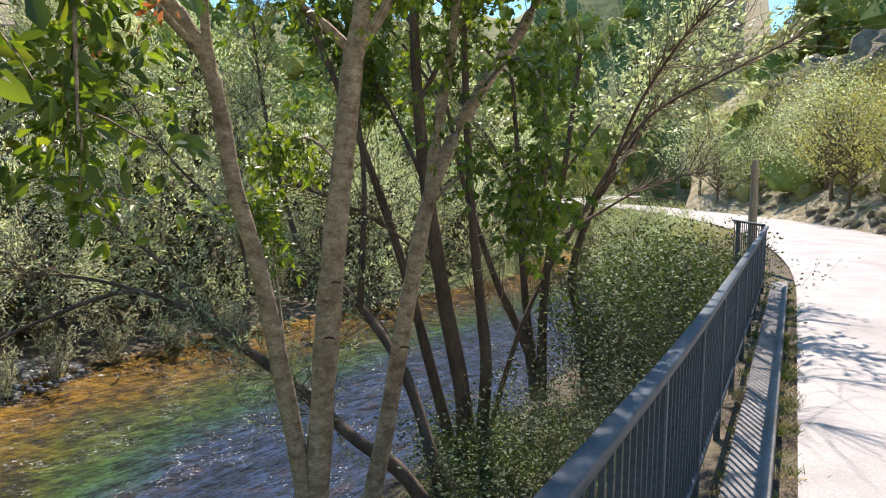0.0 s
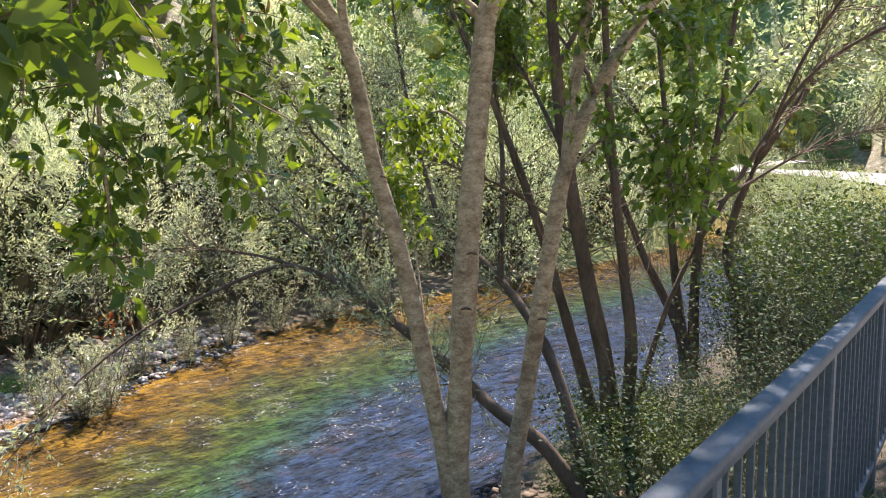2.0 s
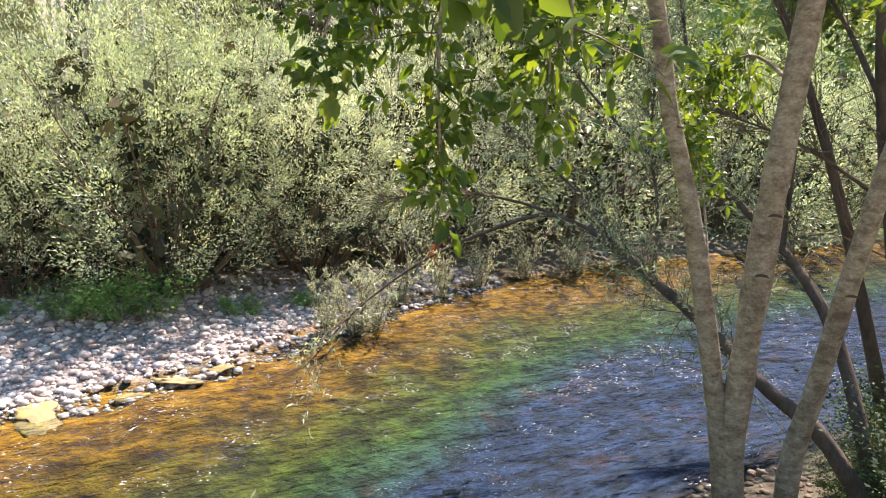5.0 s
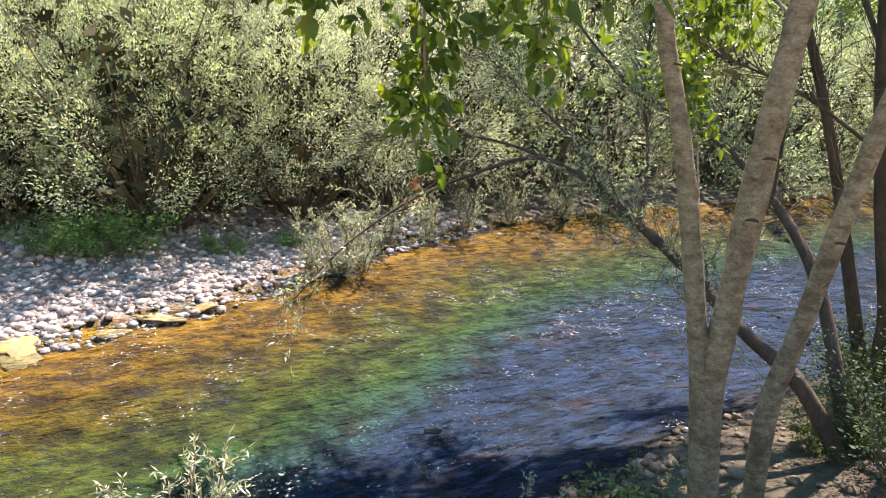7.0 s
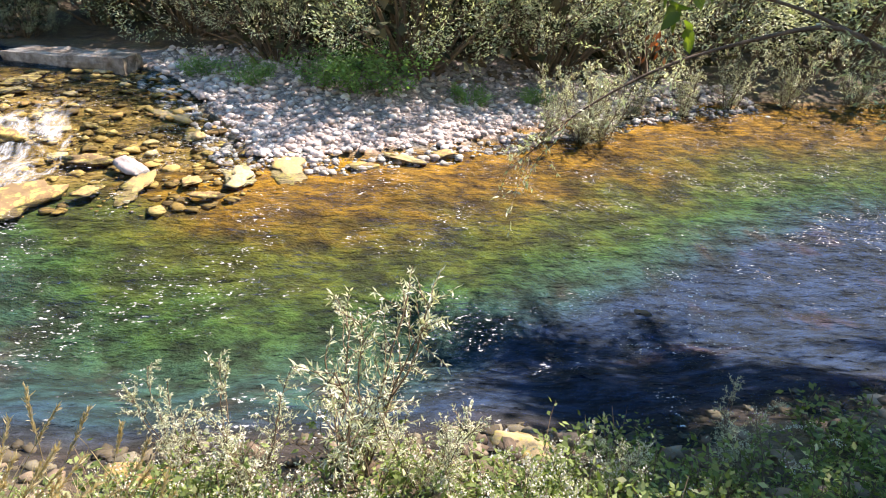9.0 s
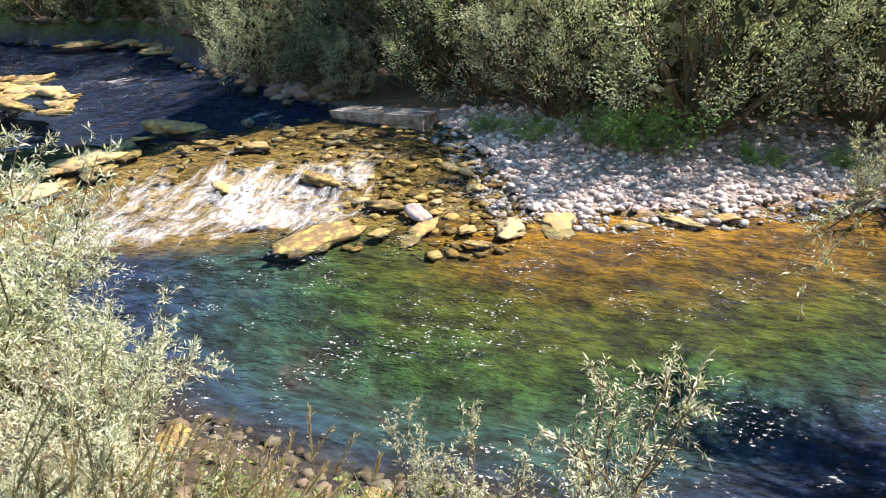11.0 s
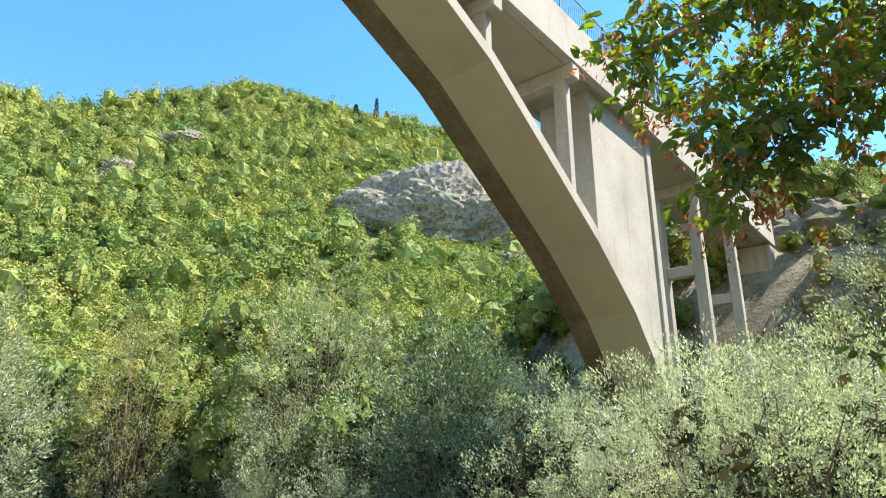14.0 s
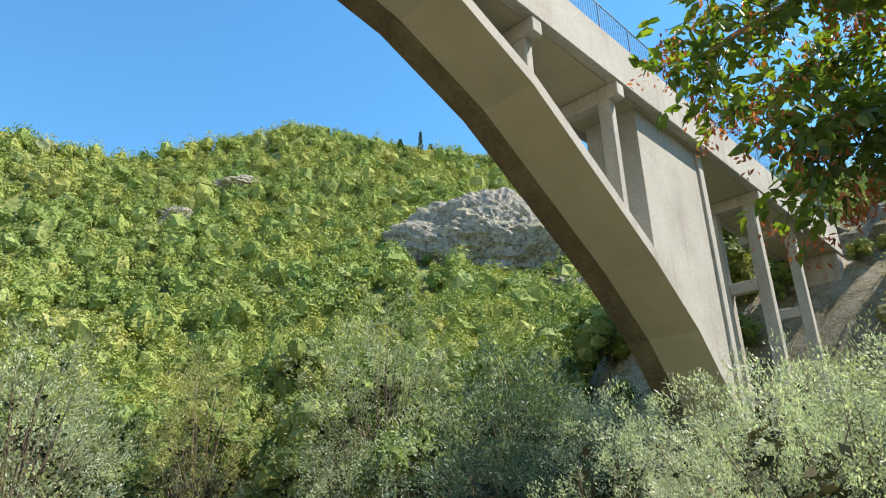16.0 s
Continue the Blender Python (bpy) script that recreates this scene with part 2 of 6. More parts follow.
col = mixed(nt, ramp(nt, lie.outputs[0], [(0.25, (0, 0, 0)), (0.36, (0.85,) * 3)]), col, turf)
nt.links.new(col, p.inputs["Base Color"])
bump(nt, n2, 1.0, 0.5, p)
MAT_CLIFF = m

# ---- plan of the valley ----
NEAR_BANK = [(-9, 140), (-8, 60), (-6.3, 30), (-5.0, 14), (-5.3, 8.8), (-4.85, 5.0), (-4.3, 2.6), (-4.5, 1.5), (-4.35, 0.5), (-4.45, -1.0), (-4.3, -2.3), (-4.6, -3.9), (-5.6, -7.4), (-7.7, -12.3), (-12.8, -20), (-18, -28.5), (-21, -38), (-23, -66), (-20, -120)]
FAR_BANK = [(-36, -120), (-37, -66), (-34.5, -46), (-31.2, -32), (-33, -27.5), (-30.5, -23.5), (-25.2, -18.4), (-21.5, -13.6), (-18.4, -9.6), (-17.2, -6.6), (-16.2, -4.6), (-13.5, -2.8), (-11.3, -1.5), (-12.6, 2.1), (-13.8, 4.2), (-15.9, 8.2), (-16.7, 14), (-16.9, 21), (-17, 40), (-22, 140)]
WATER = -2.55
SKYLINE = [(-180, 22), (-140, 30), (-60, 36), (-20, 34), (-6, 33), (8, 28), (22, 17), (45, 15), (70, 20), (84, 23), (97, 25), (111, 28.4), (115, 29.3), (119, 29.9), (123.5, 30.6), (129, 30.8), (134.8, 29.6), (141, 27.4), (143.2, 26.6), (148.8, 26.2), (153.6, 25.9), (180, 23)]


def line_distance(x, y, line):
    best = np.full(np.shape(x), 1e9)
    for (ax, ay), (bx, by) in zip(line, line[1:]):
        dx, dy = bx - ax, by - ay
        t = np.clip(((x - ax) * dx + (y - ay) * dy) / (dx * dx + dy * dy), 0, 1)
        best = np.minimum(best, np.hypot(x - ax - t * dx, y - ay - t * dy))
    return best


def in_river(x, y):
    ring = NEAR_BANK + FAR_BANK
    inside = np.zeros(np.shape(x), bool)
    for (ax, ay), (bx, by) in zip(ring, ring[1:] + ring[:1]):
        if ay != by:
            inside ^= ((ay > y) != (by > y)) & (x < (bx - ax) * (y - ay) / (by - ay) + ax)
    return inside


def smooth(a, b, v):
    t = np.clip((v - a) / (b - a), 0, 1)
    return t * t * (3 - 2 * t)


def upstream(x, y):
    """Metres upstream of the foot of the rapids."""
    return (x + 9.6) * -0.9 + (y + 6.0) * -0.43


def water_level(x, y):
    return WATER + 0.42 * smooth(0.0, 5.5, upstream(x, y) + 0.8 * np.sin(x * 1.1 + y * 0.4))


def wobble(x, y, k, seed=0.0):
    return (np.sin(x * k + 1.3 * np.sin(y * k * 0.7 + seed)) + np.sin(y * k * 1.3 + 1.7 * np.sin(x * k * 0.6 + 2 * seed))) * 0.5


def road_height(y):
    return 0.05 * (np.sqrt((y - 3.5) ** 2 + 2.0) + (y - 3.5)) * 0.5 * (y < 400)


def road_middle(y):
    return 2.6 - np.where(y > 13, 0.0075 * np.clip(y - 13, 0, 60) ** 2, 0)


def land(x, y):
    """Height of the ground."""
    x, y = np.asarray(x, float), np.asarray(y, float)
    dn, df, wet = line_distance(x, y, NEAR_BANK), line_distance(x, y, FAR_BANK), in_river(x, y)
    level = water_level(x, y)
    depth = np.minimum(np.minimum(0.03 + 0.15 * df + 0.02 * df * df, 0.06 + 0.42 * dn), 1.15)
    rapid = smooth(-3.4, -1.2, upstream(x, y)) * smooth(9.0, 6.0, upstream(x, y)) * smooth(-18.5, -17.0, x)
    depth = depth * (1 - 0.86 * rapid) + 0.06 * rapid
    bed = level - depth + 0.06 * wobble(x, y, 2.3) * smooth(0, 1, np.minimum(dn, df)) + 0.05 * wobble(x, y, 5.1, 1.0) * rapid
    r, az = np.hypot(x, y), np.degrees(np.arctan2(-x, y))
    near_side = dn < df
    road_z = road_height(y)
    near = level + 0.05 + 0.30 * dn + 0.05 * wobble(x, y, 1.9, 2.0)
    near = np.minimum(near, road_z - 0.25)
    wall = smooth(-1.5, -0.55, x - road_middle(y) + 2.6)
    near = near * (1 - wall) + (road_z - 0.12) * wall
    cut = np.maximum(0, x - road_middle(y) - 2.9)
    near = near + np.where(cut > 0, np.minimum(cut * 0.72, 70), 0) + 0.25 * wobble(x, y, 1.3, 3.0) * smooth(0.5, 3, cut)
    far = level + 0.03 + 0.11 * np.minimum(df, 4) + 0.24 * np.maximum(df - 4, 0) + 0.04 * wobble(x, y, 1.7, 1.0)
    el = np.interp(az, [a for a, _ in SKYLINE], [e for _, e in SKYLINE])
    start = np.where(np.abs(az - 20) < 60, 48, 30)
    off = np.maximum(np.minimum(dn, df) - 3.0, 0)
    w = np.clip(off / (off + np.maximum(210 - r, 0) + 0.01), 0, 1) * np.clip((r - start) / 12, 0, 1)
    hill = -1.0 + np.minimum(r, 210) * np.tan(np.radians(el * w ** 0.62)) + 2.8 * w - 0.12 * np.maximum(r - 210, 0)
    hill = hill + (1.6 * wobble(x, y, 0.11) + 0.7 * wobble(x, y, 0.31, 1.0)) * smooth(40, 90, r)
    far = np.where(r > start, np.maximum(np.minimum(far, 4 + 0 * far), hill), np.minimum(far, 4))
    bluff = smooth(25.5, 39.5, -0.946 * x + 0.325 * y) * smooth(26, 10, np.abs(y - 5)) * smooth(75, 45, r)
    far = np.where(bluff > 0.02, np.maximum(far, -1 + 14.6 * bluff), far)
    dry = np.where(near_side, np.where((x - road_middle(y) < -2.6) & (r > 45), np.maximum(near, near + (0.5 * hill - near) * smooth(45, 110, r)), near), far)
    dry = np.minimum(dry, 240)
    return np.where(wet, bed, dry)


# ---- mesh makers ----
def mesh_of(name, verts, faces, mat=None, flat=False):
    """A mesh from vertex rows and rows of equal-sized faces."""
    me = bpy.data.meshes.new(name)
    verts, faces = np.asarray(verts, np.float32).reshape(-1, 3), np.asarray(faces, np.int32)
    k = faces.shape[1]
    me.vertices.add(len(verts))
    me.vertices.foreach_set("co", verts.ravel())
    me.loops.add(faces.size)
    me.loops.foreach_set("vertex_index", faces.ravel())
    me.polygons.add(len(faces))
    me.polygons.foreach_set("loop_start", np.arange(0, faces.size, k, dtype=np.int32))
    me.polygons.foreach_set("loop_total", np.full(len(faces), k, np.int32))
    me.update(calc_edges=True)
    me.polygons.foreach_set("use_smooth", np.full(len(faces), not flat))
    if mat:
        me.materials.append(mat)
    return me


def part(name, data, mat, parent=None, label=""):
    """One mesh object, from a bmesh, a mesh or (vertices, faces), under a thing or a part."""
    if isinstance(data, bmesh.types.BMesh):
        me = bpy.data.meshes.new(name)
        data.to_mesh(me)
        data.free()
        me.materials.append(mat)
    elif isinstance(data, tuple):
        me = mesh_of(name, *data, mat)
    else:
        me = data
    ob = new(name, me)
    if parent:
        ob.parent = parent
    if label:
        tagged(ob, label)
    if name in ("twig", "foliage", "stem", "stalk", "blade", "plume", "seed_cluster", "crown"):
        tagged(ob, kind="stuff")
    return ob


def thing(name, label, category, group="", at=None):
    ob = new(name)
    if at is not None:
        ob.matrix_basis = at
    return tagged(ob, label, category, group)


def box(bm, lo, hi, bevel=0.0, m=None):
    """A box from corner to corner, added to bm."""
    r = bmesh.ops.create_cube(bm, size=1.0)
    vs = r["verts"]
    mid, size = (Vector(lo) + Vector(hi)) / 2, Vector(hi) - Vector(lo)
    for v in vs:
        v.co = Vector((v.co.x * size.x, v.co.y * size.y, v.co.z * size.z)) + mid
    if bevel:
        es = list({e for v in vs for e in v.link_edges})
        vs = bmesh.ops.bevel(bm, geom=es, offset=bevel, segments=1, affect="EDGES")["verts"]
    if m is not None:
        bmesh.ops.transform(bm, matrix=m, verts=list({v for v in vs}))
    return bm


def one_box(lo, hi, bevel=0.0, m=None):
    return box(bmesh.new(), lo, hi, bevel, m)


def tubes(lines, sides=6):
    """Tapered tubes along polylines of (points, radii): vertices and quads."""
    vs, fs, base = [], [], 0
    ang = np.arange(sides) * 2 * np.pi / sides
    for pts, rad in lines:
        pts, rad = np.asarray(pts, float), np.asarray(rad, float)
        n = len(pts)
        tan = np.gradient(pts, axis=0)
        tan /= np.linalg.norm(tan, axis=1)[:, None] + 1e-9
        ref = np.where(np.abs(tan[:, 2:3]) > 0.9, [[1.0, 0, 0]], [[0, 0, 1.0]])
        a = np.cross(tan, ref)
        a /= np.linalg.norm(a, axis=1)[:, None] + 1e-9
        b = np.cross(tan, a)
        ring = pts[:, None] + rad[:, None, None] * (np.cos(ang)[None, :, None] * a[:, None] + np.sin(ang)[None, :, None] * b[:, None])
        vs.append(ring.reshape(-1, 3))
        i = np.arange(n - 1)[:, None] * sides + np.arange(sides)[None]
        j = np.arange(n - 1)[:, None] * sides + (np.arange(sides)[None] + 1) % sides
        fs.append((np.stack([i, j, j + sides, i + sides], -1) + base).reshape(-1, 4))
        base += n * sides
    return np.concatenate(vs), np.concatenate(fs)


def leaves(pos, along, size, width, rng, fold=0.25, droop=0.0, spread=0.9):
    """Pointed, slightly folded leaves at places, growing out of the given directions: vertices and quads (two to a leaf)."""
    n = len(pos)
    d = along + rng.normal(0, spread, (n, 3))
    d[:, 2] -= droop
    d /= np.linalg.norm(d, axis=1)[:, None] + 1e-9
    side = np.cross(d, rng.normal(0, 1, (n, 3)) + [0, 0, 1.2])
    side /= np.linalg.norm(side, axis=1)[:, None] + 1e-9
    up = np.cross(side, d)
    s = size * rng.uniform(0.65, 1.25, (n, 1))
    w = s * width
    root, tip = pos, pos + d * s
    mid = pos + d * s * 0.45 - up * w * fold
    l, r = mid + side * w * 0.5 + up * w * fold * 1.5, mid - side * w * 0.5 + up * w * fold * 1.5
    v = np.stack([root, l, tip, r], 1).reshape(-1, 3)
    f = np.arange(n)[:, None] * 4 + np.array([[0, 1, 2, 3]])
    return v, f


def crooked(start, way, length, rng, n=6, bend=0.18, lift=0.0):
    """A wandering line."""
    pts, d = [np.array(start, float)], np.array(way, float)
    d /= np.linalg.norm(d)
    for _ in range(n):
        d = d + rng.normal(0, bend, 3) + [0, 0, lift]
        d /= np.linalg.norm(d)
        pts.append(pts[-1] + d * length / n)
    return np.array(pts)


def taper(r0, r1, n):
    return np.linspace(r0, r1, n)


def along_line(pts, t):
    k = np.clip(t, 0, 0.9999) * (len(pts) - 1)
    i = k.astype(int)
    f = (k - i)[:, None]
    return pts[i] * (1 - f) + pts[i + 1] * f, pts[i + 1] - pts[i]


def shrub(rng, height, spread, stems, twigs, per_twig, size, width, up=0.75, droop=0.0, twig_len=0.9, fill=0.15, twig_share=1.0, thin=False):
    """Wood lines, and leaf places with directions, of a many-stemmed shrub with its foot at the origin."""
    wood, pos, way = [], [], []
    for _ in range(stems):
        a = rng.uniform(0, 2 * np.pi)
        lean = rng.uniform(0.1, 1.0) * spread
        d = np.array([np.cos(a) * lean, np.sin(a) * lean, up])
        L = height * rng.uniform(0.65, 1.05)
        pts = crooked((np.cos(a) * 0.25 * spread * rng.random(), np.sin(a) * 0.25 * spread * rng.random(), -0.15), d, L, rng, 7, 0.13, 0.03)
        wood.append((pts, taper(0.022 * height / 4, 0.006, len(pts))))
        tt = rng.uniform(fill, 1.0, twigs)
        tp, td = along_line(pts, tt)
        for q, dd, t in zip(tp, td, tt):
            w = dd / np.linalg.norm(dd) + rng.normal(0, 0.75, 3) + [0, 0, 0.25]
            tw = crooked(q, w, twig_len * rng.uniform(0.5, 1.2) * (1.15 - 0.5 * t), rng, 4, 0.2, -droop * 0.3)
            if rng.random() < twig_share:
                wood.append((tw[::2] if thin else tw, taper(0.006, 0.002, 3 if thin else 5)))
            lp, ld = along_line(tw, rng.uniform(0.1, 1.0, per_twig))
            pos.append(lp)
            way.append(ld / (np.linalg.norm(ld, axis=1)[:, None] + 1e-9))
    return wood, np.concatenate(pos), np.concatenate(way)

# ---- ground, water, road ----
def stretched(lo, hi, mid, fine, n):
    """Grid lines from lo to hi, close together round mid."""
    k = np.arcsinh(np.array([lo - mid, hi - mid]) / fine)
    return mid + fine * np.sinh(np.linspace(k[0], k[1], n))


def grid_mesh(name, xs, ys, height, mat):
    X, Y = np.meshgrid(xs, ys, indexing="ij")
    V = np.stack([X, Y, height(X, Y)], -1).reshape(-1, 3)
    nx, ny = len(xs), len(ys)
    i = (np.arange(nx - 1)[:, None] * ny + np.arange(ny - 1)[None]).ravel()
    return mesh_of(name, V, np.stack([i, i + ny, i + ny + 1, i + 1], -1), mat), X.ravel(), Y.ravel()


m, nt, p = material("valley_ground")
shore = nt.nodes.new("ShaderNodeAttribute")
shore.attribute_name = "shore"
near_a = nt.nodes.new("ShaderNodeAttribute")
near_a.attribute_name = "near"
wet_a = nt.nodes.new("ShaderNodeAttribute")
wet_a.attribute_name = "wet"
fine, mid_n, big = noisy(nt, 9.0, 6.0, 0.7), noisy(nt, 1.6, 5.0, 0.65, coords(nt, (1.0, 0.45, 1.0))), noisy(nt, 0.35, 4.0, 0.6)
jit = nt.nodes.new("ShaderNodeMath")
jit.operation = "MULTIPLY_ADD"
nt.links.new(mid_n, jit.inputs[0])
jit.inputs[1].default_value = 0.22
nt.links.new(shore.outputs["Fac"], jit.inputs[2])
# Navy end puts deep water and its sky reflection into the bed colour.
bedc = ramp(nt, jit.outputs[0], [(0.10, (0.52, 0.245, 0.006)), (0.22, (0.34, 0.16, 0.005)), (0.31, (0.20, 0.105, 0.004)), (0.38, (0.11, 0.11, 0.008)), (0.49, (0.05, 0.11, 0.02)), (0.62, (0.032, 0.085, 0.075)), (0.78, (0.022, 0.046, 0.115))])
red = ramp(nt, noisy(nt, 0.9, 4.0, 0.6), [(0.57, (0, 0, 0)), (0.68, (0.5,) * 3)])
deep = ramp(nt, jit.outputs[0], [(0.5, (0, 0, 0)), (0.62, (1, 1, 1))])
bedc = mixed(nt, mixed(nt, 1.0, red, deep, "MULTIPLY"), bedc, (0.13, 0.052, 0.035))
bedc = mixed(nt, ramp(nt, near_a.outputs["Fac"], [(0.04, (0.8,) * 3), (0.10, (0, 0, 0))]), bedc, (0.07, 0.042, 0.022))
streaks = noisy(nt, 3.6, 6.0, 0.72, coords(nt, (1.0, 0.5, 1.0)))
bedc = mixed(nt, 1.0, bedc, ramp(nt, streaks, [(0.37, (0.22, 0.19, 0.16)), (0.47, (0.55, 0.53, 0.5)), (0.60, (1.25, 1.25, 1.25))]), "MULTIPLY")
soil = ramp(nt, mid_n, [(0.3, (0.05, 0.038, 0.026)), (0.5, (0.11, 0.085, 0.055)), (0.7, (0.13, 0.12, 0.06))])
hill_a = nt.nodes.new("ShaderNodeAttribute")
hill_a.attribute_name = "slope"
scrub = ramp(nt, noisy(nt, 0.35, 9.0, 0.85), [(0.38, (0.06, 0.09, 0.018)), (0.5, (0.16, 0.19, 0.045)), (0.60, (0.26, 0.26, 0.08)), (0.72, (0.38, 0.34, 0.20))])
gravel_a = nt.nodes.new("ShaderNodeAttribute")
gravel_a.attribute_name = "gravel"
soil = mixed(nt, gravel_a.outputs["Fac"], soil, ramp(nt, noisy(nt, 14.0, 4.0, 0.6), [(0.35, (0.17, 0.14, 0.13)), (0.6, (0.42, 0.37, 0.35))]))
cut_a = nt.nodes.new("ShaderNodeAttribute")
cut_a.attribute_name = "cutting"
scrub = mixed(nt, cut_a.outputs["Fac"], scrub, ramp(nt, noisy(nt, 1.1, 8.0, 0.8), [(0.36, (0.12, 0.11, 0.06)), (0.48, (0.32, 0.27, 0.15)), (0.6, (0.42, 0.37, 0.28))]))
soil = mixed(nt, hill_a.outputs["Fac"], soil, scrub)
soil = mixed(nt, 1.0, soil, ramp(nt, fine, [(0.3, (0.6,) * 3), (0.7, (1.25,) * 3)]), "MULTIPLY")
rapid_a = nt.nodes.new("ShaderNodeAttribute")
rapid_a.attribute_name = "rapid"
stony = ramp(nt, noisy(nt, 3.5, 7.0, 0.75), [(0.35, (0.05, 0.030, 0.010)), (0.48, (0.20, 0.115, 0.022)), (0.60, (0.40, 0.25, 0.06))])
bedc = mixed(nt, rapid_a.outputs["Fac"], bedc, stony)
nt.links.new(mixed(nt, wet_a.outputs["Fac"], soil, bedc), p.inputs["Base Color"])
p.inputs["Roughness"].default_value = 0.9
bump(nt, streaks, 1.0, 0.16, p)
MAT_GROUND = m

xs, ys = stretched(-420, 320, -9, 9.0, 260), stretched(-380, 420, 1, 9.0, 260)
me, gx, gy = grid_mesh("ground", xs, ys, land, MAT_GROUND)
for key, values in (("cutting", np.maximum((gx > road_middle(gy) + 2.4) * 1.0, (land(gx, gy) > 2.0) * (np.hypot(gx, gy) < 52) * (gx < -20))), ("gravel", (line_distance(gx, gy, FAR_BANK) < 3.4) * (gx > -17.4) * (gy > -5.5) * (gy < 7.5) * 1.0), ("rapid", smooth(-0.5, 0.6, upstream(gx, gy)) * smooth(8.0, 6.4, upstream(gx, gy)) * (gy < -2.2)), ("shore", np.clip(np.maximum(line_distance(gx, gy, FAR_BANK) / 10 + 0.26 * smooth(0.2, 3.0, gy) * smooth(3.2, 5.4, line_distance(gx, gy, FAR_BANK)), smooth(6.0, 7.5, upstream(gx, gy)) * 0.85), 0, 1)), ("near", np.clip(line_distance(gx, gy, NEAR_BANK) / 10, 0, 1)), ("wet", in_river(gx, gy).astype(float)), ("slope", np.maximum(smooth(28, 40, np.hypot(gx, gy)), smooth(2.7, 3.1, gx - road_middle(gy))))):
    me.attributes.new(key, "FLOAT", "POINT").data.foreach_set("value", values.astype(np.float32))
tagged(new("ground", me), "valley floor with river bed, gravel banks and wooded slopes", "ground", kind="structure")

m, nt, p = material("river_water")
for n in [p]:
    nt.nodes.remove(n)
gloss, clear = nt.nodes.new("ShaderNodeBsdfGlossy"), nt.nodes.new("ShaderNodeBsdfTransparent")
# Blue tint stands in for open sky in every reflection.
gloss.inputs["Roughness"].default_value, gloss.inputs["Color"].default_value = 0.015, (0.05, 0.09, 0.24, 1)
clear.inputs["Color"].default_value = (0.72, 0.84, 0.84, 1)
fres, mix = nt.nodes.new("ShaderNodeFresnel"), nt.nodes.new("ShaderNodeMixShader")
fres.inputs["IOR"].default_value = 1.34
wv = coords(nt, (1.0, 0.42, 1.0))
w1, w2 = noisy(nt, 4.2, 2.5, 0.5, wv), noisy(nt, 13.0, 2.0, 0.5, wv)
addn = nt.nodes.new("ShaderNodeMath")
addn.operation = "MULTIPLY_ADD"
nt.links.new(w2, addn.inputs[0])
addn.inputs[1].default_value = 0.35
nt.links.new(w1, addn.inputs[2])
b = nt.nodes.new("ShaderNodeBump")
b.inputs["Strength"].default_value, b.inputs["Distance"].default_value = 1.0, 0.15
nt.links.new(addn.outputs[0], b.inputs["Height"])
for s in (gloss, fres):
    nt.links.new(b.outputs["Normal"], s.inputs["Normal"])
nt.links.new(fres.outputs[0], mix.inputs["Fac"])
nt.links.new(clear.outputs[0], mix.inputs[1])
nt.links.new(gloss.outputs[0], mix.inputs[2])
foam_a, white, fm = nt.nodes.new("ShaderNodeAttribute"), nt.nodes.new("ShaderNodeBsdfDiffuse"), nt.nodes.new("ShaderNodeMixShader")
foam_a.attribute_name = "foam"
white.inputs["Color"].default_value = (0.82, 0.85, 0.86, 1)
turned = nt.nodes.new("ShaderNodeMapping")
turned.inputs["Rotation"].default_value = (0, 0, radians(-27))
turned.inputs["Scale"].default_value = (0.65, 1.6, 1.0)
nt.links.new(nt.nodes.new("ShaderNodeTexCoord").outputs["Object"], turned.inputs["Vector"])
fn = noisy(nt, 1.35, 10.0, 0.72, turned.outputs["Vector"])
fn.node.inputs["Distortion"].default_value = 0.6
fsum = nt.nodes.new("ShaderNodeMath")
nt.links.new(fn, fsum.inputs[0])
nt.links.new(foam_a.outputs["Fac"], fsum.inputs[1])
# White diffuse flecks, in patches, paint sun and sky glints onto the ripples.
painted_glint = noisy(nt, 30.0, 4.0, 0.65, coords(nt, (1.0, 0.5, 1.0)))
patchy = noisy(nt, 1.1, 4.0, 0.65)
both = mixed(nt, 1.0, ramp(nt, painted_glint, [(0.612, (0, 0, 0)), (0.665, (0.9,) * 3)]), ramp(nt, patchy, [(0.51, (0, 0, 0)), (0.60, (1, 1, 1))]), "MULTIPLY")
ragged = ramp(nt, noisy(nt, 7.0, 8.0, 0.75, turned.outputs["Vector"]), [(0.38, (0.12,) * 3), (0.56, (1, 1, 1))])
churned = mixed(nt, 1.0, ramp(nt, fsum.outputs[0], [(0.74, (0, 0, 0)), (0.86, (0.35,) * 3), (1.0, (1, 1, 1))]), ragged, "MULTIPLY")
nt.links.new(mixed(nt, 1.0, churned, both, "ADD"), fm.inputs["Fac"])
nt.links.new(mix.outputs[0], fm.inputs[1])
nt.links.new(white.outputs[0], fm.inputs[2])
nt.links.new(fm.outputs[0], nt.nodes["Material Output"].inputs["Surface"])
MAT_WATER = m


def water_height(x, y):
    s = upstream(x, y)
    rough = smooth(-1.5, 0.5, s) * smooth(6.5, 4.0, s)
    return water_level(x, y) + rough * (0.05 * wobble(x, y, 4.0) + 0.035 * wobble(x, y, 9.0, 1.0)) + 0.012 * wobble(x, y, 2.4, 2.0)


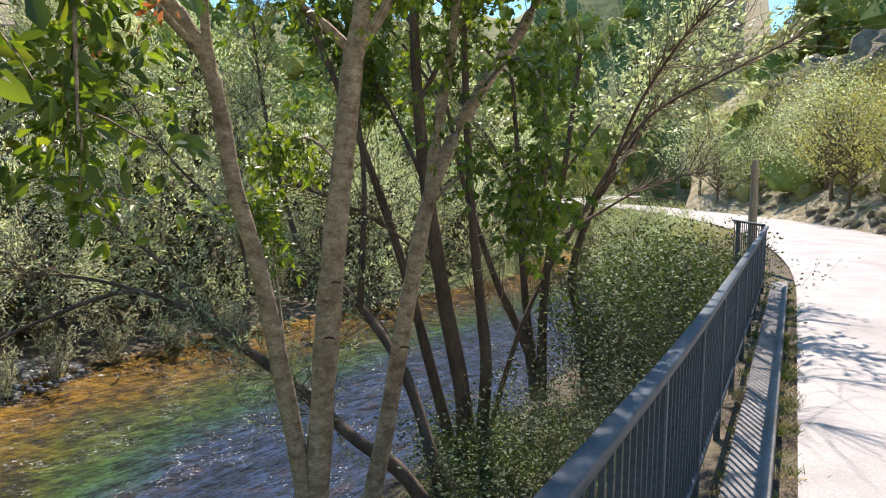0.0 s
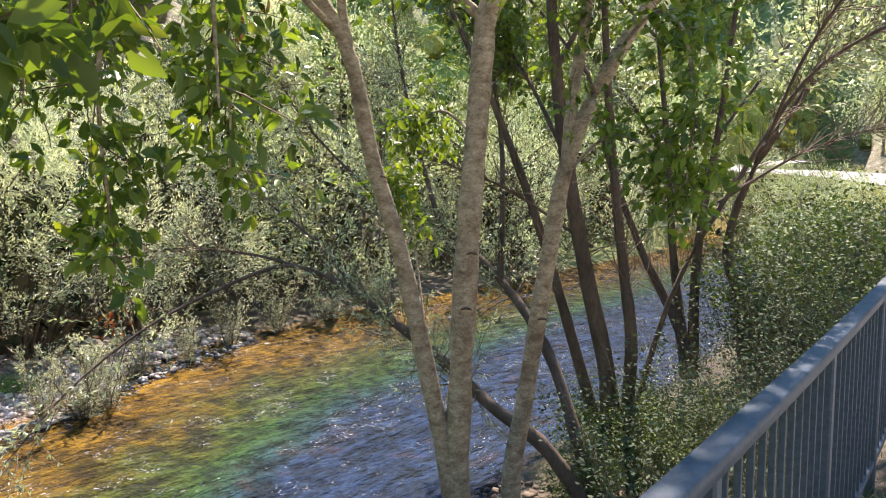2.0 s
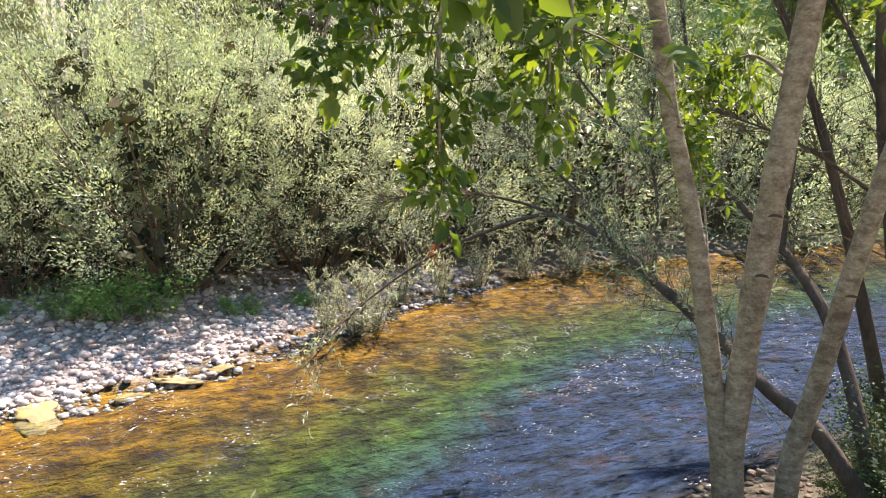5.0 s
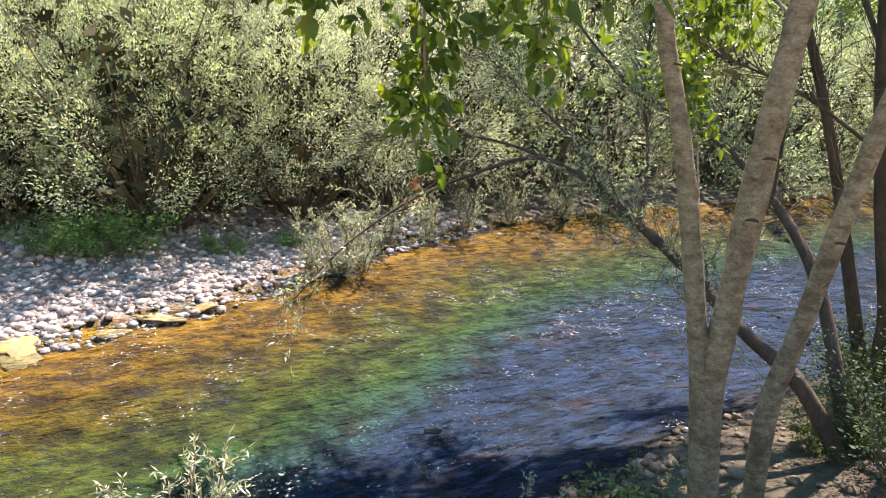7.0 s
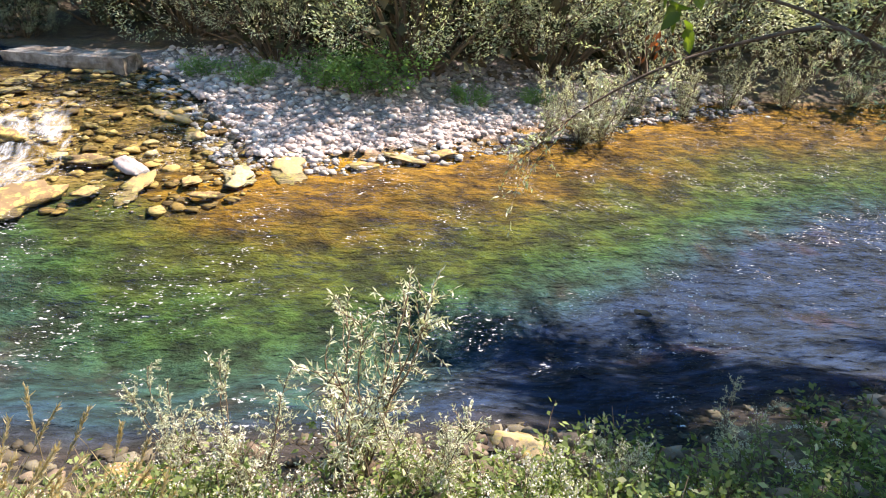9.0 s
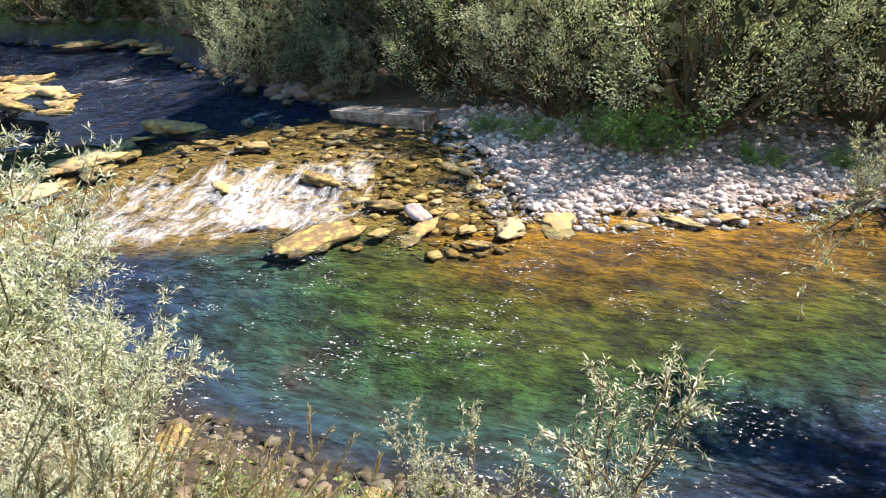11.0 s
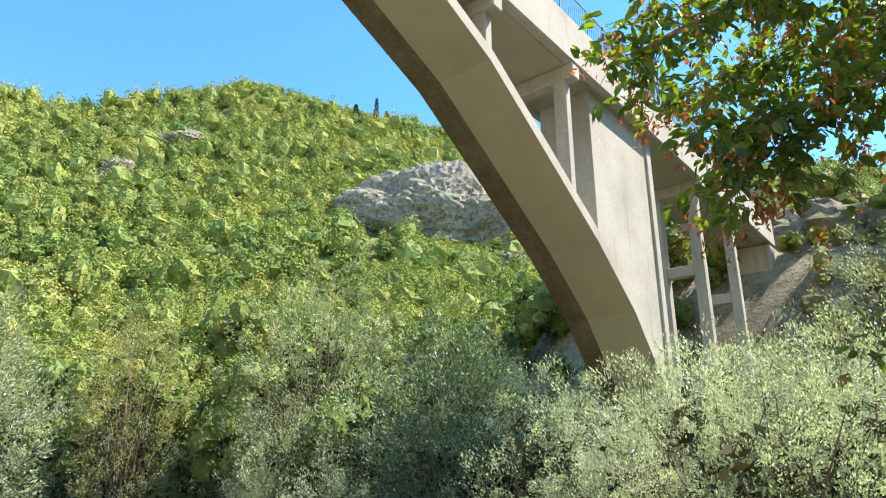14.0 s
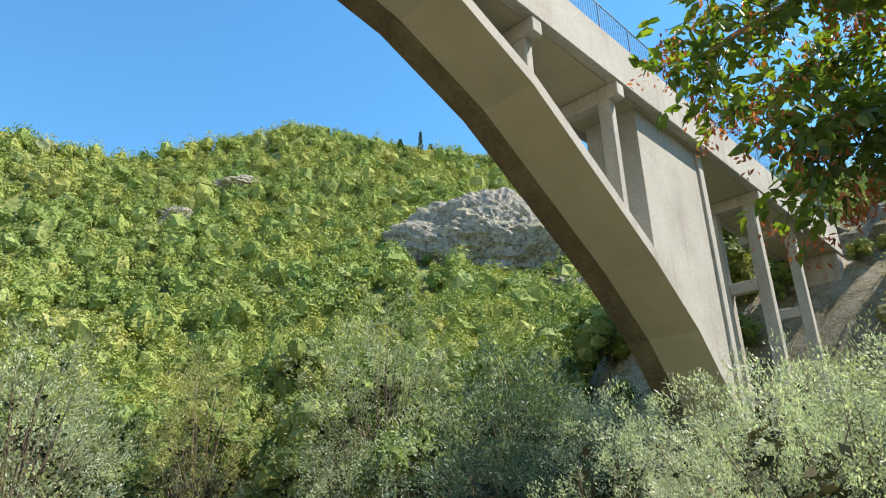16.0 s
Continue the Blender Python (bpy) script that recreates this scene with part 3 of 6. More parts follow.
me, gx, gy = grid_mesh("water", stretched(-90, -3.9, -8, 7.0, 150), stretched(-90, 138, -2, 7.0, 190), water_height, MAT_WATER)
su = upstream(gx, gy)
foam = 0.32 * smooth(-0.9, 0.2, su) * smooth(5.2, 1.8, su) * smooth(-11.2, -9.2, gy) * smooth(-4.0, -5.6, gy)
foam = np.maximum(foam, 0.24 * np.exp(-((gx + 20.2) ** 2 + (gy + 18.2) ** 2) / 3.0))
foam = np.maximum(foam, 0.22 * np.exp(-((gx + 16.0) ** 2 + (gy + 10.0) ** 2) / 1.6))
foam = np.maximum(foam, 0.22 * np.exp(-((gx + 9.2) ** 2 + (gy + 11.5) ** 2) / 2.5))
foam = foam + 0.03
me.attributes.new("foam", "FLOAT", "POINT").data.foreach_set("value", foam.astype(np.float32))
ob = tagged(new("water", me), "clear shallow river water with ripples and painted white glints", "water", kind="structure")
ob.visible_shadow = False

# road, its verge and the ledge that carries the railing
ys = np.concatenate([np.arange(-30, 20, 1.0), np.arange(20, 110, 3.0)])
across = [(-2.45, -0.05), (-2.3, 0.0), (-1.0, 0.03), (0.3, 0.035), (1.6, 0.02), (2.7, -0.02), (2.95, -0.12)]
V = [(road_middle(y) + a, y, float(road_height(y)) + h) for y in ys for a, h in across]
k = len(across)
F = [(i * k + j, i * k + j + 1, (i + 1) * k + j + 1, (i + 1) * k + j) for i in range(len(ys) - 1) for j in range(k - 1)]
tagged(part("road", (V, F), MAT_ROAD), "sun-bleached pale asphalt road with patchy surface", "road", kind="structure")


def swept(profile, ys, x0, rise=road_height, bend=None):
    """A closed profile of (x, z) carried along the road."""
    k, V, F = len(profile), [], []
    for y in ys:
        dx = bend(y) if bend else 0.0
        V += [(x0 + dx + px, y, float(rise(y)) + pz) for px, pz in profile]
    for i in range(len(ys) - 1):
        F += [(i * k + j, i * k + (j + 1) % k, (i + 1) * k + (j + 1) % k, (i + 1) * k + j) for j in range(k)]
    return V, F


RY = np.linspace(-6, 14.6, 42)
tagged(part("ledge", swept([(-0.29, -1.0), (-0.29, -0.01), (-0.27, 0.0), (-0.07, 0.0), (-0.06, 0.025), (-0.015, 0.02), (0.0, 0.0), (0.0, -0.4), (-0.12, -1.0)], RY, 0.0), MAT_LEDGE), "weathered concrete ledge with a low lip beside the road", "kerb", kind="structure")

# ---- railing ----
def railing(name, label, length, rise, m):
    rail = thing(name, label, "railing", at=m)
    n = 24
    yy = np.linspace(0, length, n)
    prof = lambda w, h, z: [(-w / 2, z - h), (-w / 2, z - 0.004), (-w / 2 + 0.006, z), (w / 2 - 0.006, z), (w / 2, z - 0.004), (w / 2, z - h)]
    part("handrail", swept(prof(0.072, 0.045, 1.1), yy, 0, rise), MAT_RAIL, rail)
    part("bottom_rail", swept(prof(0.04, 0.035, 0.12), yy, 0, rise), MAT_RAIL, rail)
    posts = mesh_of("post", *tube_box(0.05, 0.05, -0.25, 1.056), MAT_RAIL, True)
    bars = mesh_of("baluster", *tube_box(0.02, 0.012, 0.1, 1.056), MAT_RAIL, True)
    count = int(length / 0.115)
    for i in range(count + 1):
        y = i * 0.115
        o = part("post" if i % 12 == 0 else "baluster", posts if i % 12 == 0 else bars, None, rail)
        o.location = (0, y, float(rise(y)))
    return rail


def tube_box(wx, wy, z0, z1):
    """An upright bar with a thin chamfer."""
    c = min(wx, wy) * 0.15
    ring = [(-wx / 2 + c, -wy / 2), (wx / 2 - c, -wy / 2), (wx / 2, -wy / 2 + c), (wx / 2, wy / 2 - c), (wx / 2 - c, wy / 2), (-wx / 2 + c, wy / 2), (-wx / 2, wy / 2 - c), (-wx / 2, -wy / 2 + c)]
    V = [(x, y, z) for z in (z0, z1) for x, y in ring]
    return V, [(j, (j + 1) % 8, 8 + (j + 1) % 8, 8 + j) for j in range(8)]


railing("railing", "dark grey painted steel railing with upright bars beside the road", 18.6, lambda y: road_height(y - 4.0), pose(-0.435, -4.0, 0))
railing("railing", "dark grey steel railing turning away round the bend", 1.7, lambda y: 0.05 * y, pose(-0.50, 14.9, 0.60, 0, 0, 24))

# ---- bridge ----
B0 = Vector((-0.29, -0.11, 0.0))
bd = Vector((-0.946, 0.325, 0)).normalized()
bn = Vector((-0.325, -0.946, 0)).normalized()
BM = Matrix(((bd.x, bn.x, 0, B0.x), (bd.y, bn.y, 0, B0.y), (0, 0, 1, 0), (0, 0, 0, 1)))
bridge = thing("bridge", "slender concrete arch footbridge high over the river valley", "bridge", at=BM)
ARCH = [(0.0, 13.62), (4.4, 13.42), (8.4, 12.68), (11.35, 11.45), (14.3, 9.55), (16.6, 8.05), (18.7, 6.38), (20.3, 4.5), (21.6, 2.4), (22.6, 0.4)]
ARCH = [(-u, z) for u, z in ARCH[:0:-1]] + ARCH
V0, V1, CH = 8.0, 10.38, 0.75
T = 0.34


def arch_rib():
    V, F, k = [], [], 5
    for i, (u, z) in enumerate(ARCH):
        a, c = ARCH[max(i - 1, 0)], ARCH[min(i + 1, len(ARCH) - 1)]
        t = Vector((c[0] - a[0], c[1] - a[1])).normalized()
        nu, nz = -t.y, t.x
        V += [(u, V0, z), (u, V1 - CH, z), (u + nu * 0.02, V1, z + nz * 0.02), (u + nu * T, V1, z + nz * T), (u + nu * T, V0, z + nz * T)]
    for i in range(len(ARCH) - 1):
        F += [(i * k + j, (i + 1) * k + j, (i + 1) * k + (j + 1) % k, i * k + (j + 1) % k) for j in range(k)]
    return V, F


rib_v, rib_f = arch_rib()
me = mesh_of("arch", rib_v, rib_f, MAT_CONCRETE, True)
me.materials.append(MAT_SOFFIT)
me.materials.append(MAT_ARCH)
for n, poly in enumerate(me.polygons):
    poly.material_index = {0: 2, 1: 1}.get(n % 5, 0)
part("arch", me, None, bridge, "concrete arch rib with a darker lower edge")
part("deck", one_box((-40, 7.98, 13.3), (37.0, 10.1, 14.2), 0.03), MAT_ARCH, bridge)
part("parapet", one_box((-40, 7.68, 13.28), (37.2, 7.98, 14.86), 0.04), MAT_CONCRETE, bridge)
part("parapet", one_box((-40, 10.1, 13.28), (37.2, 10.4, 14.86), 0.04), MAT_CONCRETE, bridge)


def arch_top(u):
    us, zs = zip(*ARCH)
    return float(np.interp(abs(u), [a for a in us if a >= 0], [b for a, b in ARCH if a >= 0])) + T * 0.8


for u, foot in ((11.5, None), (15.5, None), (26.3, 0.0), (30.9, 2.0)):
    z0 = arch_top(u) - 0.04 if foot is None else foot
    w = 0.30 if foot is None else 0.42
    for v in (8.03, 9.55):
        part("column", one_box((u - w, v, z0), (u, v + 0.42, 13.0), 0.03), MAT_CONCRETE, bridge)
    part("cap_beam", one_box((u - w - 0.06, 7.72, 12.82), (u + 0.06, 10.36, 13.29), 0.03), MAT_CONCRETE, bridge)
    if foot is not None:
        part("tie_beam", one_box((u - w + 0.04, 8.46, 9.3 - 0.25 * (u > 28)), (u - 0.04, 9.54, 9.75 - 0.25 * (u > 28)), 0.02), MAT_CONCRETE, bridge)
bm = bmesh.new()
outline = [(u, arch_top(u) - 0.15) for u in (16.85, 18.7, 20.3, 21.0)] + [(21.0, 13.29), (16.85, 13.29)]
a, b2 = [[bm.verts.new((u, v, z)) for u, z in outline] for v in (8.12, 9.9)]
bm.faces.new(a), bm.faces.new(b2[::-1])
for i in range(6):
    bm.faces.new((a[i], b2[i], b2[(i + 1) % 6], a[(i + 1) % 6]))
bmesh.ops.recalc_face_normals(bm, faces=bm.faces)
part("pier_wall", bm, MAT_CONCRETE, bridge)
part("pier_edge", one_box((21.0, 8.03, 2.0), (21.4, 10.0, 13.28), 0.03), MAT_CONCRETE, bridge)
part("abutment", one_box((36.2, 7.75, 8), (40.5, 10.3, 13.27), 0.05), MAT_CONCRETE, bridge)
for v in (7.84, 10.26):
    part("guard_rail", one_box((-40, v - 0.02, 15.99), (37, v + 0.02, 16.03), 0.01), MAT_BLUE, bridge)
    part("guard_rail", one_box((-40, v - 0.012, 15.0), (37, v + 0.012, 15.025), 0.01), MAT_BLUE, bridge)
    bar = mesh_of("guard_bar", *tube_box(0.014, 0.014, 14.85, 16.0), MAT_BLUE, True)
    upright = mesh_of("guard_post", *tube_box(0.04, 0.04, 14.85, 16.0), MAT_BLUE, True)
    if v < 8:
        for i in range(200):
            o = part("guard_post" if i % 13 == 0 else "guard_bar", upright if i % 13 == 0 else bar, None, bridge)
            o.location = (9.5 + i * 0.137, v, 0)

# utility pole beside the bend
pole = thing("utility_pole", "grey-brown wooden pole standing beside the road", "pole", at=pose(-0.85, 17.6, float(road_height(17.6)) - 0.2))
part("shaft", tubes([([(0, 0, z) for z in (0, 0.8, 1.6, 2.2, 2.7)], (0.11, 0.105, 0.10, 0.09, 0.085))], 10), MAT_POLE, pole)

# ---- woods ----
# Dark leaf colour that carries the shade deep inside the willows.
MAT_SHADE = leaf_material("inner_shade_leaf", (0.03, 0.034, 0.02), (0.075, 0.08, 0.048), (1.0, 1.0, 0.6), 0.15, 0.8, (0.15, 0.13, 0.085), 0.1)
def make_bush(name, label, category, group, mats, seed, at, size, width, **kw):
    rng = np.random.default_rng(seed)
    wood, pos, way = shrub(rng, **kw, size=size, width=width)
    ob = thing(name, label, category, group, at)
    part("stem", tubes(wood, 3), mats[0], ob)
    part("foliage", leaves(pos, way, size, width, rng, droop=0.1), mats[1], ob)
    return ob


def scatter(templates, places, group=""):
    """Copies of ready bushes at (x, y, size, turn, which)."""
    for x, y, s, turn, k in places:
        o = copy_thing(templates[k], pose(x, y, float(land(x, y)) - 0.05, 0, 0, turn))
        o.scale = (1.3 * s, 1.3 * s, 1.31 * s * (0.92 + 0.16 * ((x * 7.3 + y * 3.1) % 1)))


def plumed(rng, width, height, plumes, per, plume, low=-0.25):
    """A dense bush of many leafy plumes over a hollow, shaded inside: wood lines, leaf places and directions, inner places."""
    k = np.arange(plumes) + 0.5
    cz = 1 - (1 - low) * k / plumes
    phi = 2.39996 * k + rng.uniform(0, 6.28) + rng.normal(0, 0.25, plumes)
    ring = np.sqrt(np.maximum(1 - cz * cz, 0))
    d = np.stack([ring * np.cos(phi), ring * np.sin(phi), cz], -1) + rng.normal(0, 0.1, (plumes, 3))
    d /= np.linalg.norm(d, axis=1)[:, None]
    lumpy = 1 + 0.16 * np.sin(2 * phi + rng.uniform(0, 6)) * ring + 0.12 * np.sin(3 * phi + 4 * cz + rng.uniform(0, 6))
    c = d * [width / 2, width / 2, height * 0.60] * (rng.uniform(0.35, 1.0, plumes) ** 0.45 * lumpy)[:, None] + [0, 0, height * 0.36]
    c[:, 2] = np.maximum(c[:, 2], 0.25)
    r = plume * rng.uniform(0.55, 1.3, plumes)
    axis = d * [1, 1, 0.4] + [0, 0, 0.75] + rng.normal(0, 0.3, (plumes, 3))
    axis /= np.linalg.norm(axis, axis=1)[:, None]
    n = rng.normal(0, 1, (plumes, per, 3)) + 0.7 * d[:, None]
    n /= np.linalg.norm(n, axis=2)[:, :, None]
    pos = c[:, None] + n * (r[:, None] * rng.uniform(0.45, 1.1, (plumes, per)))[:, :, None]
    pos = pos + axis[:, None] * (np.sum(n * axis[:, None], axis=2) * r[:, None] * 0.9)[:, :, None]
    way = n * 0.55 + axis[:, None] * 0.8
    wood = []
    for q, ax, rr in zip(c, axis, r):
        foot = np.array([q[0] * 0.12, q[1] * 0.12, -0.15]) + rng.normal(0, 0.12, 3) * [1, 1, 0]
        bend = np.array([q[0] * 0.5, q[1] * 0.5, q[2] * 0.55]) + rng.normal(0, 0.12, 3)
        wood.append(([foot, bend, q, q + ax * rr * 1.2], [0.008 * height, 0.005 * height, 0.009, 0.003]))
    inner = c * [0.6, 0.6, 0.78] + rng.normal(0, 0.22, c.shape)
    return wood, pos.reshape(-1, 3), way.reshape(-1, 3), inner


def make_willow(name, label, category, group, mats, seed, at, size, leaf_width, **kw):
    rng = np.random.default_rng(seed)
    wood, pos, way, inner = plumed(rng, **kw)
    ob = thing(name, label, category, group, at)
    part("stem", tubes(wood[::3], 4), mats[0], ob)
    part("foliage", leaves(pos, way, size, leaf_width, rng, droop=0.05, spread=0.42), mats[1], ob)
    # Large dark leaves fill the hollow, their colour painting its shade.
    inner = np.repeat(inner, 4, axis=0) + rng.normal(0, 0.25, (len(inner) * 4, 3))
    part("foliage", leaves(inner, rng.normal(0, 0.5, inner.shape), 0.34, 0.6, rng), MAT_SHADE, ob, "inner leaves coloured dark for the shade inside the bush")
    return ob


rng = np.random.default_rng(5)
far_kw = dict(width=4.8, height=5.2, plumes=104, per=230, plume=0.36, low=-0.42)
back_kw = dict(width=4.8, height=5.2, plumes=76, per=90, plume=0.42, low=-0.55)
kinds = (("grey-green willow shrub with slender leaves on the far bank", MAT_WILLOW), ("dark blue-green willow shrub leaning over the water", MAT_WILLOW_DARK), ("sunlit pale willow shrub on the far bank", MAT_WILLOW_PALE))
spots = ((-16.0, 1.4), (-20.0, -6.6), (-17.0, 5.0), (-26, 3.5), (-25.5, -7.0), (-25.5, 9.5))
W = []
for i, (x, y) in enumerate(spots):
    label, leaf = kinds[i % 3]
    leaf = (leaf, leaf, leaf, MAT_WILLOW_MID, MAT_WILLOW_DARK, MAT_WILLOW)[i]
    o = make_willow("willow_shrub", label, "shrub", "willows on the far bank", (MAT_TWIG, leaf), 11 + i, pose(x, y, float(land(x, y)) - 0.05), 0.072 if i < 3 else 0.125, 0.32, **(far_kw if i < 3 else back_kw))
    o.scale = (1.2, 1.2, 1.15)
    W.append(o)
places = [(-16.4, -1.8, 0.66, 40, 2), (-17.9, -1.0, 0.95, 140, 0), (-19.2, -4.4, 0.95, 80, 0), (-20.2, -0.6, 0.92, 10, 2), (-21.5, 2.8, 0.95, 200, 0), (-18.1, 8.0, 1.0, 250, 2), (-18.4, 3.4, 1.05, 80, 0), (-20.2, 11.5, 1.1, 300, 0), (-19.8, 15.5, 1.05, 30, 2), (-20.6, 19.5, 1.1, 100, 0), (-19.8, 24.5, 1.2, 150, 2), (-20.5, 30, 1.25, 20, 0), (-20, 36, 1.2, 220, 2), (-21, 43, 1.3, 260, 0), (-21, 52, 1.4, 290, 2), (-23, -9.8, 0.9, 130, 1), (-28.5, -14.0, 1.0, 60, 2), (-24.5, -3.2, 0.95, 340, 2), (-25, 16, 1.3, 310, 0), (-23.4, 0.8, 0.95, 25, 2), (-22.6, 5.6, 0.9, 95, 2), (-27.6, -17.5, 0.8, 10, 0), (-32.5, -21.5, 1.0, 70, 2), (-35, -27.5, 1.0, 130, 0), (-33.5, -33.5, 0.8, 200, 2), (-26, 23, 1.3, 70, 2), (-31, -11, 1.2, 200, 0), (-37, -36, 1.0, 95, 0), (-36.8, -43, 1.2, 45, 2), (-39, -50, 1.4, 285, 0), (-40, -58, 1.4, 120, 2), (-44, -66, 1.5, 250, 2), (-27, 31, 1.4, 140, 0), (-26, 40, 1.5, 230, 2), (-14.4, -24.5, 0.65, 10, 2), (-17.6, -32, 1.0, 60, 0), (-19, -41, 1.3, 120, 2), (-21, -52, 1.6, 30, 0), (-22.5, 13.5, 1.25, 115, 0), (-18.6, 27, 0.9, 215, 2), (-21.6, -12.6, 0.6, 70, 2), (-29, -5.5, 0.95, 170, 2), (-30, 8, 1.0, 15, 0), (-11.0, -21.5, 0.6, 40, 0), (-3.6, 20.5, 0.55, 310, 1), (-4.2, 27, 0.5, 20, 0), (-4.7, 31, 0.6, 80, 2), (-5.8, 35, 0.7, 140, 0), (-7.4, 39, 0.8, 200, 0), (-8.9, 43, 0.9, 260, 2), (-11.4, 48, 1.0, 320, 0), (-13, 50, 1.2, 20, 0), (-19.5, -9.6, 0.3, 20, 1), (-22.3, -12.8, 0.35, 80, 0), (-24.2, -15.4, 0.35, 140, 2), (-26.4, -18.0, 0.4, 50, 0), (-28.8, -20.2, 0.4, 110, 1), (-31.6, -23.4, 0.4, 170, 2), (-33.8, -26.8, 0.4, 230, 0), (-32.6, -30.6, 0.4, 290, 2), (-33.2, -35.5, 0.45, 350, 0), (-35.2, -41, 0.5, 40, 2), (-20.6, -11.0, 0.32, 200, 0), (-23.2, -14.2, 0.3, 10, 2), (-25.6, -16.8, 0.34, 75, 1), (-27.4, -19.2, 0.34, 15, 2), (-30.2, -21.8, 0.36, 130, 0), (-32.8, -25.2, 0.36, 220, 1), (-18.6, -8.2, 0.28, 60, 0)]
near_row = lambda x, y: -19.5 < x and -9 < y < 12
for x, y, w, h, leaf, label, seed in ((-35.6, -21.4, 9.4, 13.0, MAT_WILLOW_MID, "tall rounded grey-green willow above the river bend", 31), (-32.6, -33.2, 6.6, 13.0, MAT_YELLOW, "tall thinly leaved olive-brown tree beside the river bend", 32), (-27.5, 17.5, 6.0, 8.0, MAT_WILLOW_PALE, "tall pale willow on the far bank", 33), (-19.2, -30.4, 8.0, 13.0, MAT_WILLOW_MID, "tall soft grey-green willow on the river bank", 34), (-28.6, -10.2, 6.0, 9.0, MAT_WILLOW_DARK, "dark green willow behind the river bank", 35)):
    thin = leaf is MAT_YELLOW
    make_willow("willow_tree", label, "tree", "", (MAT_TWIG, leaf), seed, pose(x, y, float(land(x, y)) - 0.1), 0.2, 0.36, width=w, height=h, plumes=130 if thin else 200, per=85 if thin else 95, plume=0.62, low=-0.6)
scatter(W, [(x, y, s, a, k if near_row(x, y) else k + 3) for x, y, s, a, k in places])

# broadleaf trees of the valley side
def slope_reach(az, el):
    """How far out the ground climbs to an elevation as seen from the road."""
    r = np.arange(36, 200, 0.5)
    z = land(-r * math.sin(radians(az)), r * math.cos(radians(az)))
    return float(r[np.argmax((z - 1.8) / r > math.tan(radians(el)))])


CRAGS = [(112.0, slope_reach(112.0, 20.0), 8.6), (103.5, slope_reach(103.5, 16.5), 3.0), (139.4, slope_reach(139.4, 22.6), 1.7)]


def lump(cuts):
    """A round lump: directions and quads."""
    bm = bmesh.new()
    bmesh.ops.create_cube(bm, size=2.0)
    bmesh.ops.subdivide_edges(bm, edges=bm.edges[:], cuts=cuts, use_grid_fill=True)
    g = np.array([v.co.normalized()[:] for v in bm.verts])
    q = np.array([[v.index for v in f.verts] for f in bm.faces])
    bm.free()
    return g, q


CORE = lump(1)


def lobe_set(rng, n, low):
    """Boughs of a crown about one across in radius: their middles, outward directions and radii."""
    k = np.arange(n) + 0.5
    z = 1 - (1 - low) * k / n
    phi = 2.39996 * k + rng.uniform(0, 6.28) + rng.normal(0, 0.4, n)
    ring = np.sqrt(np.maximum(1 - z * z, 0))
    d = np.stack([ring * np.cos(phi), ring * np.sin(phi), z], -1)
    c = d * [1.0, 1.0, 1.1] * rng.uniform(0.45, 0.78, (n, 1))
    return c, d, rng.uniform(0.34, 0.6, n)


def crown_mesh(c, d, r, per, leaf, rng, core):
    """Leaf sprays on the outside of every bough, over a leafy mass: vertices, quads and each vertex's bough."""
    n = len(c)
    o = rng.normal(0, 1, (n, per, 3)) + 0.75 * d[:, None]
    o /= np.linalg.norm(o, axis=2)[:, :, None]
    pos = (c[:, None] + o * (r[:, None] * rng.uniform(0.72, 1.2, (n, per)))[:, :, None]).reshape(-1, 3)
    out = o.reshape(-1, 3) + rng.normal(0, 0.42, (n * per, 3))
    t1 = np.cross(out, rng.normal(0, 1, out.shape))
    t1 /= np.linalg.norm(t1, axis=1)[:, None] + 1e-9
    t2 = np.cross(out, t1)
    t2 /= np.linalg.norm(t2, axis=1)[:, None] + 1e-9
    size = leaf * rng.uniform(0.5, 1.3, (len(pos), 1))
    V = np.stack([pos - t1 * size * 0.5, pos + t2 * size * 0.32 - out * size * 0.12, pos + t1 * size * 0.5, pos - t2 * size * 0.32 - out * size * 0.12], 1).reshape(-1, 3)
    F, who = np.arange(len(V)).reshape(-1, 4), np.repeat(np.arange(n), per * 4)
    if not core:
        return V, F, who
    g, q = CORE
    M = c[:, None] + g[None] * (r[:, None] * rng.uniform(0.45, 0.78, (n, len(g))))[:, :, None]
    F = np.concatenate([F, (q[None] + (np.arange(n) * len(g))[:, None, None] + len(V)).reshape(-1, 4)])
    return np.concatenate([V, M.reshape(-1, 3)]), F, np.concatenate([who, np.repeat(np.arange(n), len(g))])


